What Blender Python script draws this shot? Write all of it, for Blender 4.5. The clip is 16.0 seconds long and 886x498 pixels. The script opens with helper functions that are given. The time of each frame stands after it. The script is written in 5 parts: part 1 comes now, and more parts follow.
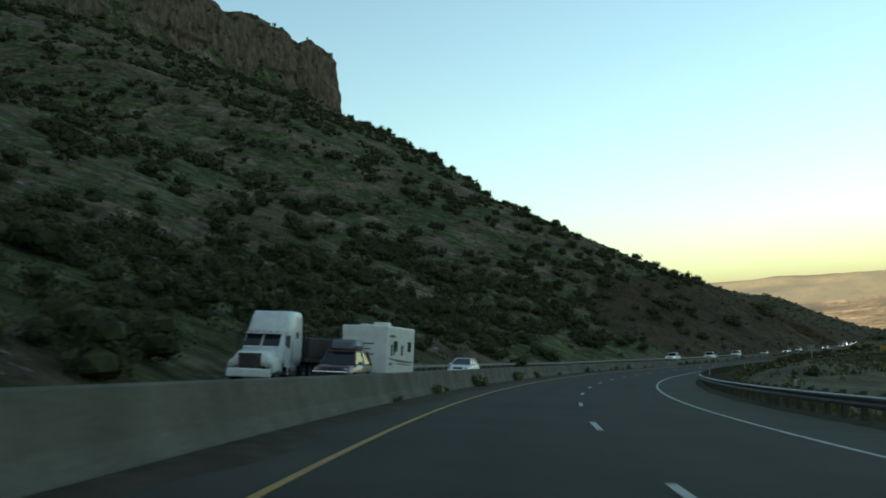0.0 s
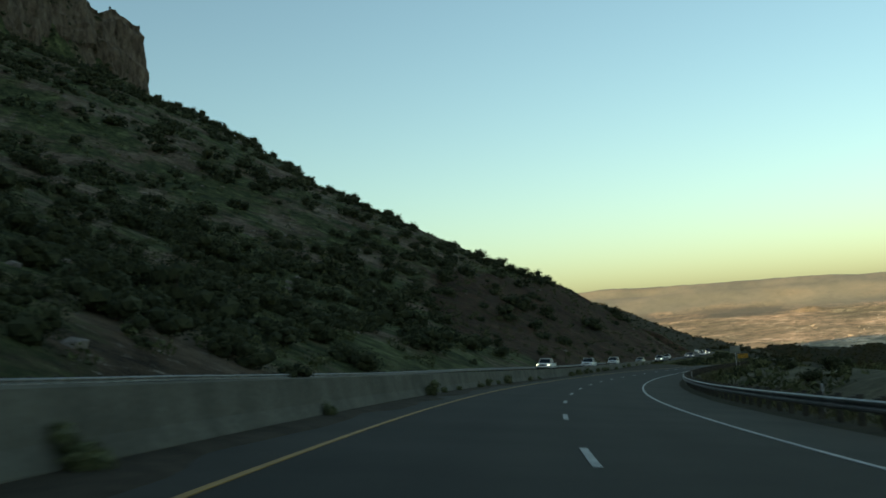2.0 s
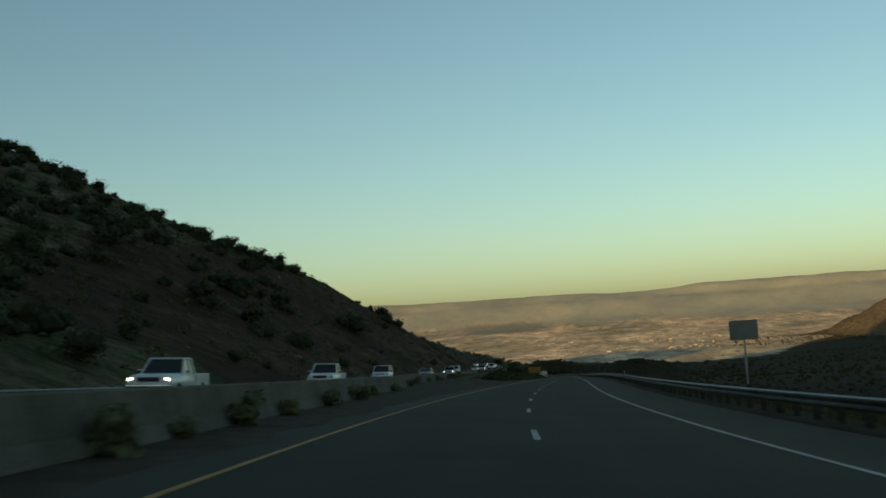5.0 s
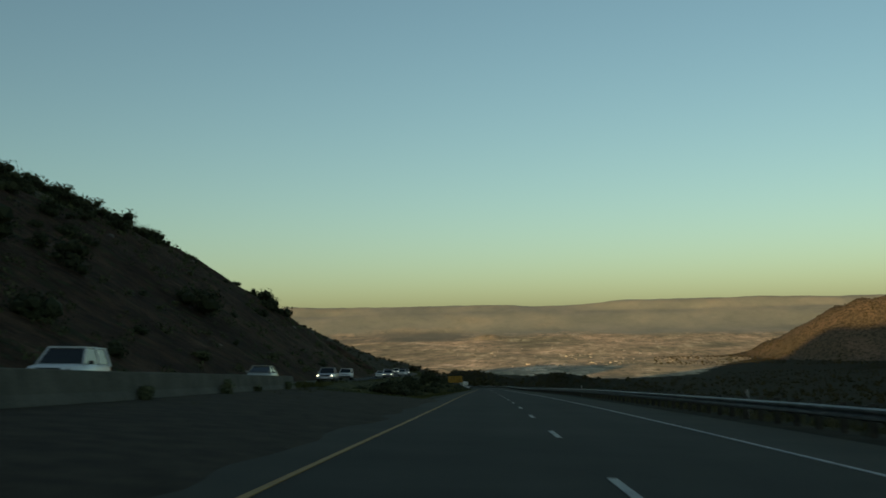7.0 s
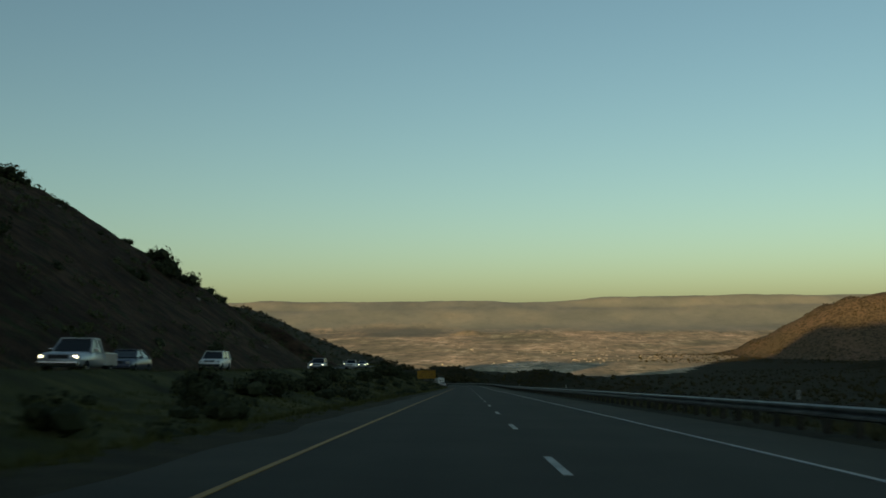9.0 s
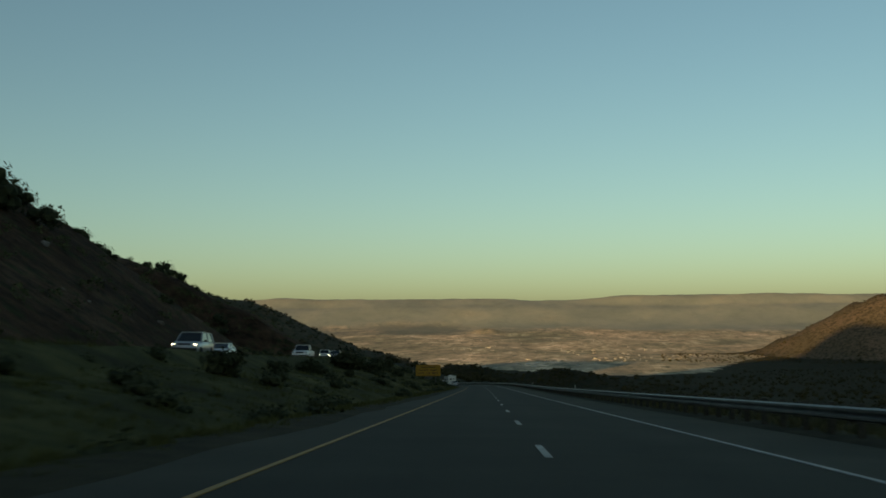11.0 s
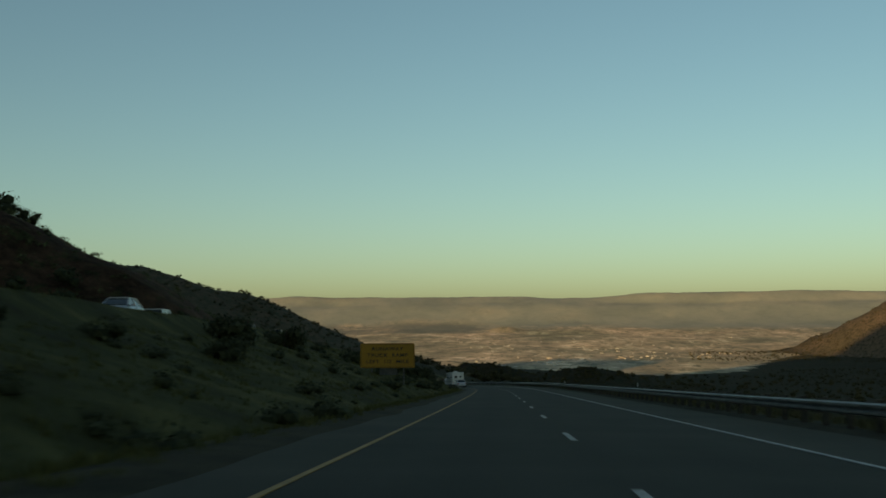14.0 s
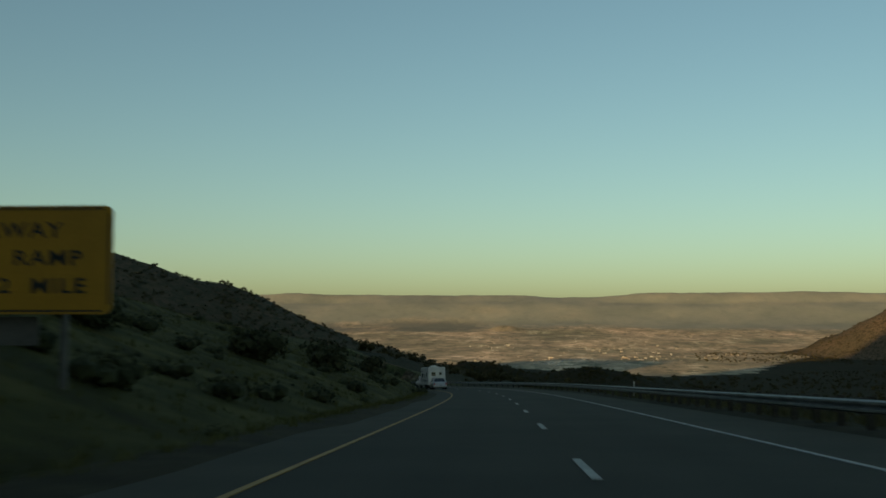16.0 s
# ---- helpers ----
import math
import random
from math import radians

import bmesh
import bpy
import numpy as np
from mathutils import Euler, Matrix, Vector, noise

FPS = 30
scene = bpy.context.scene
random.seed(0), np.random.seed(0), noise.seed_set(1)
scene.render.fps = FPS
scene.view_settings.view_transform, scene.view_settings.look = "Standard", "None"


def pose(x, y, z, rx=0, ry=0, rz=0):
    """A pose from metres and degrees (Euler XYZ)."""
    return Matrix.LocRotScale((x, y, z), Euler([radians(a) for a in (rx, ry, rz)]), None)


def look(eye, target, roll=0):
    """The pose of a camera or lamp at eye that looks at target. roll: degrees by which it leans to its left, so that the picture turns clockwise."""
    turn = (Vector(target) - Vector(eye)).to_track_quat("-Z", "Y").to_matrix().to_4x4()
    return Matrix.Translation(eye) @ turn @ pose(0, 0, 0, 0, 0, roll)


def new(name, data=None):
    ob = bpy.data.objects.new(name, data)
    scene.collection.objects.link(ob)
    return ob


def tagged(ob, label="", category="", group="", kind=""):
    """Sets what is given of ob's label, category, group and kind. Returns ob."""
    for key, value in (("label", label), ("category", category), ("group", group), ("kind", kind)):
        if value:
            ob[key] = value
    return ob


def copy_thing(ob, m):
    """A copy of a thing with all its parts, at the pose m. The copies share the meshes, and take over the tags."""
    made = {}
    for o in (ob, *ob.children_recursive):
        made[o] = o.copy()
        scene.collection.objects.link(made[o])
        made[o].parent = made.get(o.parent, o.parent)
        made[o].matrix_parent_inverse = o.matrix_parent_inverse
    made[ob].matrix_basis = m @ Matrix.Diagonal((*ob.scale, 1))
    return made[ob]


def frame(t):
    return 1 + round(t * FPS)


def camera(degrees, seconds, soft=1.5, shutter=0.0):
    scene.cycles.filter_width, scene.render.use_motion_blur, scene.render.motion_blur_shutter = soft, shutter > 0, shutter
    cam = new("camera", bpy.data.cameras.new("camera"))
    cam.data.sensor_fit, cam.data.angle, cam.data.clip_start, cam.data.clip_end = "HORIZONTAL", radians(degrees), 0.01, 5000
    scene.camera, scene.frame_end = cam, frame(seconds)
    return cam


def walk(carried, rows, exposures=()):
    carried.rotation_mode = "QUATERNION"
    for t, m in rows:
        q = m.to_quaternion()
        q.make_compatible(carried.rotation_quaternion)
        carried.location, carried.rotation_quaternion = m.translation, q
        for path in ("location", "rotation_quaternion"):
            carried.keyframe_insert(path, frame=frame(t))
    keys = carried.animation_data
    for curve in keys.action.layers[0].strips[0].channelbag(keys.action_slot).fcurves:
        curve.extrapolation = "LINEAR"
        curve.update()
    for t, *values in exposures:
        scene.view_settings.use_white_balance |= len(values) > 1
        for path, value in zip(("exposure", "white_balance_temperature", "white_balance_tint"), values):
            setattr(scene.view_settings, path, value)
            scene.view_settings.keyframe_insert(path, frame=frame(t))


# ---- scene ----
# A motorway down a dry hillside at sunset, with a wide valley beyond.
EXPOSURES = [(0, 1.47, 9500, -4), (1.5, 1.08, 9500, -6), (3.0, 0.79, 9500, -3), (4.5, 0.47, 9500, -5), (7.0, 0.13, 9500, -7), (9.0, 0.09, 9500, -7), (16.0, 0.09, 9500, -7)]


cam = camera(45.71, 16.0, soft=1.7, shutter=0.3)
walk(cam, [
    (0, look((-1.57, -9.08, 1.706), (-6.39, 90.58, 8.38), -3.99)),
    (0.5, look((-1.23, 7.96, 0.801), (-1.89, 107.72, 7.67), -4.37)),
    (1, look((-0.29, 25.03, -0.097), (2.92, 124.74, 6.80), -4.32)),
    (1.5, look((1.25, 42.04, -0.989), (8.32, 141.56, 5.78), -4.07)),
    (2, look((3.48, 59.01, -1.892), (14.20, 158.20, 4.93), -4.07)),
    (2.5, look((6.28, 75.95, -2.800), (20.75, 174.66, 4.01), -3.91)),
    (3, look((9.72, 92.86, -3.721), (28.09, 190.93, 2.99), -3.91)),
    (3.5, look((13.83, 109.73, -4.665), (36.15, 206.97, 2.10), -4.37)),
    (4, look((18.54, 126.53, -5.616), (44.64, 222.83, 1.18), -4.09)),
    (4.5, look((23.98, 143.21, -6.575), (53.46, 238.52, 0.30), -4.39)),
    (5.35, look((33.76, 171.27, -8.117), (67.71, 265.06, -1.06), -3.30)),
    (6.15, look((44.20, 197.17, -9.554), (81.27, 289.76, -2.34), -2.34)),
    (7, look((56.22, 224.29, -11.110), (95.35, 316.02, -3.71), -1.25)),
    (7.5, look((63.63, 240.10, -12.045), (103.52, 331.51, -4.71), -0.98)),
    (8, look((71.10, 255.92, -12.987), (111.46, 347.13, -5.73), -0.69)),
    (8.5, look((78.73, 271.66, -13.943), (119.62, 362.64, -6.79), -0.71)),
    (9, look((86.33, 287.46, -14.914), (127.06, 378.52, -7.88), -0.67)),
    (9.85, look((99.11, 314.51, -16.597), (139.25, 405.83, -9.60), -0.58)),
    (10.65, look((111.19, 339.96, -18.204), (150.72, 431.55, -11.23), -0.51)),
    (11.5, look((124.03, 366.94, -19.920), (162.84, 458.84, -12.98), -0.42)),
    (12, look((131.42, 382.80, -20.928), (169.82, 474.87, -14.04), -0.63)),
    (12.5, look((138.79, 398.62, -21.934), (176.83, 490.88, -15.52), -0.86)),
    (13, look((146.17, 414.46, -22.937), (184.01, 506.79, -16.41), -0.60)),
    (13.5, look((153.56, 430.36, -23.940), (191.23, 522.74, -17.04), -0.70)),
    (14, look((160.92, 446.23, -24.937), (198.53, 538.63, -17.98), -0.51)),
    (14.5, look((168.35, 461.91, -25.928), (206.06, 554.28, -19.19), -0.61)),
    (15, look((175.73, 477.53, -26.911), (213.47, 569.89, -20.14), -0.32)),
    (15.5, look((183.11, 493.15, -27.889), (220.80, 585.52, -21.04), -0.04)),
    (16, look((190.48, 508.77, -28.861), (228.01, 601.20, -21.96), 0.04)),
], EXPOSURES)


# ---- light: a low sun behind the hillside, and the open sky ----
SUN_FROM = -125.0
SUN_HEIGHT = 8.4
sky_world = bpy.data.worlds.new("evening_sky")
scene.world = sky_world
sky_world.use_nodes = True
_n = sky_world.node_tree.nodes
_sky = _n.new("ShaderNodeTexSky")
_sky.sky_type, _sky.sun_disc = "NISHITA", False
_sky.sun_elevation, _sky.sun_rotation = radians(SUN_HEIGHT), radians(SUN_FROM)
_sky.air_density, _sky.dust_density, _sky.ozone_density = 0.88, 1.25, 2.7
sky_world.node_tree.links.new(_sky.outputs[0], _n["Background"].inputs["Color"])
_n["Background"].inputs["Strength"].default_value = 0.15
sun = new("sun", bpy.data.lights.new("sun", "SUN"))
sun.data.energy, sun.data.angle, sun.data.color = 5.0, radians(0.5), (1.0, 0.62, 0.33)
_a, _e = radians(SUN_FROM), radians(SUN_HEIGHT)
sun.matrix_world = look((0, 0, 500), (-math.sin(_a) * math.cos(_e) * 100, -math.cos(_a) * math.cos(_e) * 100, 500 - math.sin(_e) * 100))


CURVE = [3.274, 2.837, 2.394, 2.163, 1.972, 1.825, 1.752, 1.002, 0.163, -0.24, 0.054, 0.065, -0.027, 0.021, -0.017, -0.078, -0.076, -0.054, -0.753, -2.023, -3.027, -3.715, -4.188, -4.538, -4.837, -5.128]
GRADE = [-5.061, -5.198, -5.432, -5.157, -5.336, -5.677, -5.779, -5.689, -5.559, -5.51, -5.57, -5.629, -5.688]
BANK = [9.427, 9.502, 9.59, 7.245, 3.414, 2.188, 1.837, 1.736, -0.146, -1.602, -1.893, -1.75, -1.486]


def fade(x, a, b):
    v = np.clip((np.asarray(x, float) - a) / (b - a), 0, 1)
    return v * v * (3 - 2 * v)


def lattice(i, j, k):
    v = np.sin(i * 127.1 + j * 311.7 + k * 74.7) * 43758.5453
    return v - np.floor(v)


def soft_noise(x, y, seed=0.0):
    """Smooth value noise on arrays, 0 to 1."""
    i, j = np.floor(x), np.floor(y)
    fx, fy = x - i, y - j
    fx, fy = fx * fx * (3 - 2 * fx), fy * fy * (3 - 2 * fy)
    a = lattice(i, j, seed) * (1 - fx) + lattice(i + 1, j, seed) * fx
    b = lattice(i, j + 1, seed) * (1 - fx) + lattice(i + 1, j + 1, seed) * fx
    return a * (1 - fy) + b * fy


def rough(x, y, size, octaves=4, seed=0.0):
    total, amp, norm = 0, 1.0, 0
    for o in range(octaves):
        total = total + amp * soft_noise(x / size * 2 ** o + 17 * o, y / size * 2 ** o - 9 * o, seed + o)
        norm += amp
        amp *= 0.5
    return total / norm - 0.5


# ---- the road's line: distance s along it, u across it to the right, metres ----
S = np.arange(-420.0, 1400.0, 2.0)
_k = np.interp(S, np.arange(-40, 861, 36.0), CURVE) / 1000 * fade(S, -160, -60) * (1 - fade(S, 760, 820))
_g = np.interp(S, np.arange(-40, 861, 75.0), GRADE) / 100
_b = np.interp(S, np.arange(-40, 861, 75.0), BANK) / 100


def integrate(slope):
    v = np.concatenate([[0], np.cumsum((slope[1:] + slope[:-1]) / 2 * 2.0)])
    return v - np.interp(0, S, v)


TURN = integrate(_k)
RX, RY, RZ = integrate(np.sin(TURN)), integrate(np.cos(TURN)), integrate(_g)
# the hillside keeps straight on where the road bends away at the far end
_kt = _k * (1 - fade(S, 560, 620))
HTURN = integrate(_kt)
HX, HY = integrate(np.sin(HTURN)), integrate(np.cos(HTURN))


def road_point(s, u, h=0.0):
    s = np.asarray(s, float)
    a = np.interp(s, S, TURN)
    x, y, z, b = (np.interp(s, S, v) for v in (RX, RY, RZ, _b))
    return np.stack(np.broadcast_arrays(x + u * np.cos(a), y - u * np.sin(a), z - b * np.clip(u, -30, 12) + h), -1)


def nearest(x, y, lx, ly, turn):
    """s and u of the points x, y by the line lx, ly."""
    s, u = np.empty_like(x), np.empty_like(x)
    for i in range(0, len(x), 4000):
        q = slice(i, i + 4000)
        j = ((x[q, None] - lx) ** 2 + (y[q, None] - ly) ** 2).argmin(1)
        dx, dy, a = x[q] - lx[j], y[q] - ly[j], turn[j]
        s[q] = S[j] + dx * np.sin(a) + dy * np.cos(a)
        u[q] = dx * np.cos(a) - dy * np.sin(a)
    return s, u


# the other carriageway: its middle and its height over the plane of this one
OTHER_S = [-420, 150, 200, 225, 250, 275, 300, 350, 400, 450, 500, 560, 700, 1400]
OTHER_U = [-13.6, -13.6, -14.2, -15.2, -16.8, -18.3, -19.5, -20.6, -22, -22.8, -24, -27, -40, -60]
OTHER_H = [-0.25, -0.25, -0.05, 0.05, 0.25, 0.5, 0.75, 1.15, 1.95, 2.6, 3.6, 5.3, 9, 16]


def other_u(s):
    return np.interp(s, OTHER_S, OTHER_U)


def other_h(s):
    return np.interp(s, OTHER_S, OTHER_H)


def barrier_u(s):
    return np.interp(s, [165, 200, 225, 250, 275, 300], [-5.5, -6.7, -8.4, -10.8, -12.6, -13.9])


def barrier_h(s):
    """The height of the barrier's foot over the plane of the road."""
    return np.interp(s, [180, 225, 250, 300], [0, 0.12, 0.36, 0.62])


def cliff_u(s):
    return np.interp(s, [150, 300, 440, 525, 597, 630], [-430, -425, -402, -385, -362, -340])


CENTRE = (95.0, 310.0, -15.0)


def tent(x, y, crest, near, far):
    """A ridge along the crest's points: falls off at the slopes near (towards the start) and far."""
    best = np.full_like(x, -1e9)
    for (ax, ay, az), (bx, by, bz) in zip(crest[:-1], crest[1:]):
        dx, dy = bx - ax, by - ay
        t = np.clip(((x - ax) * dx + (y - ay) * dy) / (dx * dx + dy * dy), 0, 1)
        px, py = ax + t * dx, ay + t * dy
        d = np.hypot(x - px, y - py)
        side = np.hypot(x - CENTRE[0], y - CENTRE[1]) > np.hypot(px - CENTRE[0], py - CENTRE[1])
        best = np.maximum(best, az + t * (bz - az) - d * np.where(side, far, near))
    return best


SPUR_FAR = [(147, 1446, 66), (245, 1443, 34), (292, 1438, 23), (358, 1427, 6), (383, 1421, -4), (439, 1407, -30), (495, 1389, -46), (540, 1372, -63), (584, 1352, -77)]
HILL_RIGHT = [(2400, 1700, 95), (2100, 1990, 70), (1985, 2063, 45), (1930, 2110, 42), (1892, 2158, 22), (1818, 2227, -34), (1739, 2295, -81), (1656, 2360, -114), (1559, 2430, -138)]
HILL_FRONT = [(2150, 1500, 30), (1900, 1620, -25), (1700, 1700, -75), (1480, 1760, -108), (1250, 1800, -122)]
# added out of view, only to block the sun from the far spur
UNSEEN_SHADE_RIDGE = [(-760, 970, 255), (-600, 800, 245)]
KNOB = [(667, 1681, -86), (677, 1677, -78), (693, 1670, -72), (715, 1660, -72), (734, 1651, -85), (750, 1645, -96)]
HILL_MIDDLE = [(735, 1651, -97), (771, 1633, -88), (800, 1617, -84), (820, 1607, -81), (837, 1597, -83), (877, 1572, -95), (960, 1520, -104)]


def land(x, y):
    """The height of the natural ground at arrays x, y."""
    x, y = np.asarray(x, float), np.asarray(y, float)
    s, u = nearest(x, y, HX, HY, HTURN)
    sr, ur = nearest(x, y, RX, RY, TURN)
    zr = np.interp(s, S, RZ)
    zr = np.where(s > 900, np.interp(900, S, RZ) - 0.03 * (s - 900), zr)
    b = np.interp(s, S, _b)
    plane = zr - b * np.clip(u, -30, 12)
    ou, oh = other_u(s), other_h(s)
    out = np.abs(u)
    # the hillside on the left
    d = np.maximum(-u + ou - 6.6, 0)
    low = np.interp(s, [200, 280, 340, 430, 900], [0.43, 0.44, 0.58, 0.70, 0.70])
    high = np.interp(s, [200, 280, 340, 430, 560, 580, 615, 900], [0.46, 0.44, 0.52, 0.53, 0.53, 0.545, 0.42, 0.40])
    lumps = rough(x, y, 60, 4, 3.0) * 9 * fade(d, 12, 70) + rough(x, y, 14, 3, 5.0) * 2.0 * fade(d, 3, 20)
    climb = low * np.minimum(d, 45) + high * np.maximum(d - 45, 0)
    beyond = fade(s, 560, 630) * (1 - fade(out, 150, 270))
    climb = climb * (1 - beyond) + (0.66 * np.minimum(d, 18) + 0.31 * np.maximum(d - 18, 0)) * beyond + lumps
    ridge = np.interp(out, [0, 60, 73, 94, 113, 128, 151, 182, 202, 250, 305, 341, 400], [540, 503, 488, 478, 466, 460, 460, 468, 504, 561, 582, 608, 628])
    gully = np.minimum(0.5 * (s - ridge), 0.7 * (640 - s))
    gully = np.where(s > 665, 0.55 * (s - 665), gully)
    climb = np.maximum(climb - np.maximum(gully, 0), 0.10 * d * (1 - fade(s, 700, 1000)) + lumps * 0.4)
    # the nose of the first spur stands a little proud
    climb = climb + 1.3 * np.exp(-((s - 503) / 30.0) ** 2) * fade(out, 36, 50) * (1 - fade(out, 75, 100)) * (u < 0)
    # a knoll on the crest of the second spur
    climb = climb + 3.2 * np.exp(-((s - 648) / 24.0) ** 2) * fade(out, 66, 84) * (1 - fade(out, 150, 200)) * (u < 0)
    top = fade(cliff_u(s) - u, 0, 8) * 38 * fade(s, 60, 200) * (1 - fade(s, 604, 613))
    # a tableland added out of view, to throw shade on the right-hand hill
    shade_table = fade(-u, 300 + 160 * fade(s, 60, 160), 480 + 200 * fade(s, 60, 160)) * 205 * fade(s, -900, -420) * (1 - fade(s, 150, 300))
    # out of view behind the cliff, the hilltop is cut away for the sun
    back = fade(cliff_u(s) - u, 40, 260) * 150 * fade(s, 300, 400) * (1 - fade(s, 590, 660))
    climb = np.minimum(climb, 230) + top + shade_table - back
    left = oh + climb
    # the median between the carriageways
    near_edge, far_edge = -6.0, ou + 5.6
    w = np.clip((near_edge - u) / np.maximum(near_edge - far_edge, 0.1), 0, 1)
    grass = fade(s, 250, 330)
    median = -0.25 + w * (oh + 0.1) + rough(x, y, 7, 3, 8.0) * 0.5 * grass * np.minimum(w, 1 - w) * 4
    # the fall to the right
    r = np.maximum(u - 7.0, 0)
    bend = 1 - fade(s, 190, 330)
    fall = bend * (0.10 * np.minimum(r, 70) + 0.3 * np.maximum(r - 70, 0)) + (1 - bend) * (0.42 * np.minimum(r, 40) + 0.22 * np.maximum(r - 40, 0))
    fall = np.minimum(fall, 75)
    right = -0.30 - fall + rough(x, y, 16, 4, 2.0) * 4.0 * fade(r, 4, 30)
    # a low earth bank inside the bend
    right = right + (2.5 + rough(x, y, 9, 3, 13.0) * 1.6) * fade(r, 0.9, 8) * (1 - fade(r, 15, 42)) * fade(s, 50, 120) * (1 - fade(s, 160, 200))
    h = np.where(u < far_edge - 11.6, left, np.where(u < far_edge, oh - 0.30, np.where(u < near_edge, median, np.where(u < 7.0, -0.30, right))))
    z = plane + h
    # nothing stands above the paved strip itself
    on = (np.abs(ur) < 7.5) & (sr > -400) & (sr < 1350)
    z = np.where(on, np.minimum(z, np.interp(sr, S, RZ) - np.interp(sr, S, _b) * ur - 0.30), z)
    # the distance
    D = np.hypot(x - CENTRE[0], y - CENTRE[1])
    az = np.degrees(np.arctan2(x - CENTRE[0], y - CENTRE[1]))
    rim = 1.225 + 0.04 * np.sin(az * 0.35 + 1) + rough(az * 3, D * 0.002, 11, 5, 6.0) * 0.46
    el = np.interp(D, [1300, 1700, 2200, 3000, 3600, 3950], [-4.0, -3.1, -2.25, -1.25, -0.75, -0.42])
    el = el + fade(D, 3900, 4500) * 1.25 + fade(D, 4420, 4620) * (rim - 0.83)
    el = el + fade(D, 3850, 4300) * (1 - fade(D, 4450, 4600)) * rough(x, y, 420, 4, 4.0) * 0.38
    plain = CENTRE[2] + D * np.tan(np.radians(el)) + rough(x, y, 160, 3, 9.0) * 5 * (1 - fade(D, 3600, 4000))
    hills = np.maximum.reduce([tent(x, y, HILL_RIGHT, 0.58, 0.6), tent(x, y, HILL_FRONT, 0.28, 0.5), tent(x, y, KNOB, 0.35, 0.5), tent(x, y, HILL_MIDDLE, 0.22, 0.4)])
    plain = np.maximum(plain, hills + rough(x, y, 70, 4, 1.0) * 9 - 0.5)
    plain = plain + 16 * np.exp(-(((x - 1690) ** 2 + (y - 3650) ** 2) / 55.0 ** 2))
    m = fade(D, 560, 1250)
    z = z * (1 - m) + plain * m
    # terrain out of view is cut to a saddle, to let the low sun through
    z = np.where(np.hypot(x + 310, y - 900) < 190, np.minimum(z, 127.0), z)
    # a ridge added out of view keeps the far spur in shade
    z = np.maximum(z, tent(x, y, UNSEEN_SHADE_RIDGE, 1.8, 1.8))
    return np.where(D > 800, np.maximum(z, tent(x, y, SPUR_FAR, 0.45, 0.6) + rough(x, y, 70, 4, 1.0) * 8), z)


# ---- materials ----
def surface(name, roughness=0.8, metallic=0.0):
    m = bpy.data.materials.new(name)
    m.use_nodes = True
    b = m.node_tree.nodes["Principled BSDF"]
    b.inputs["Roughness"].default_value = roughness
    b.inputs["Metallic"].default_value = metallic
    if roughness >= 0.88:
        # earth, leaves and bark have next to no gloss
        b.inputs["Specular IOR Level"].default_value = 0.08
    return m, m.node_tree.nodes, m.node_tree.links, b


def place(nodes, links, scale=(1, 1, 1)):
    g = nodes.new("ShaderNodeNewGeometry")
    mp = nodes.new("ShaderNodeMapping")
    mp.inputs["Scale"].default_value = scale
    links.new(g.outputs["Position"], mp.inputs["Vector"])
    return mp.outputs[0]


def grain(nodes, links, vec, scale, detail=4.0, rough_=0.6):
    t = nodes.new("ShaderNodeTexNoise")
    t.inputs["Scale"].default_value, t.inputs["Detail"].default_value, t.inputs["Roughness"].default_value = scale, detail, rough_
    links.new(vec, t.inputs["Vector"])
    return t.outputs["Fac"]


def ramp(nodes, links, fac, stops):
    r = nodes.new("ShaderNodeValToRGB")
    e = r.color_ramp.elements
    while len(e) < len(stops):
        e.new(0.5)
    for k, (p, c) in zip(e, stops):
        k.position, k.color = p, (*c, 1)
    links.new(fac, r.inputs["Fac"])
    return r.outputs["Color"]


def blend(nodes, links, fac, a, b, kind="MIX"):
    x = nodes.new("ShaderNodeMix")
    x.data_type, x.blend_type = "RGBA", kind
    for sock, v in ((x.inputs[0], fac), (x.inputs[6], a), (x.inputs[7], b)):
        if isinstance(v, (int, float)):
            sock.default_value = v
        elif isinstance(v, tuple):
            sock.default_value = (*v, 1)
        else:
            links.new(v, sock)
    return x.outputs[2]


def bumped(nodes, links, b, fac, strength, distance):
    k = nodes.new("ShaderNodeBump")
    k.inputs["Strength"].default_value, k.inputs["Distance"].default_value = strength, distance
    links.new(fac, k.inputs["Height"])
    links.new(k.outputs[0], b.inputs["Normal"])


def mottled(name, dark, light, scale=3.0, roughness=0.8, metallic=0.0, fine=40.0, bump=0.01, strength=0.4):
    """Two colours at two scales of grain, with fine relief."""
    m, n, l, b = surface(name, roughness, metallic)
    v = place(n, l)
    big = ramp(n, l, grain(n, l, v, scale), [(0.35, dark), (0.65, light)])
    small = grain(n, l, v, fine, 3)
    tone = ramp(n, l, small, [(0.3, (0.7, 0.7, 0.7)), (0.7, (1.2, 1.2, 1.2))])
    l.new(blend(n, l, 1.0, big, tone, "MULTIPLY"), b.inputs["Base Color"])
    bumped(n, l, b, small, strength, bump)
    return m


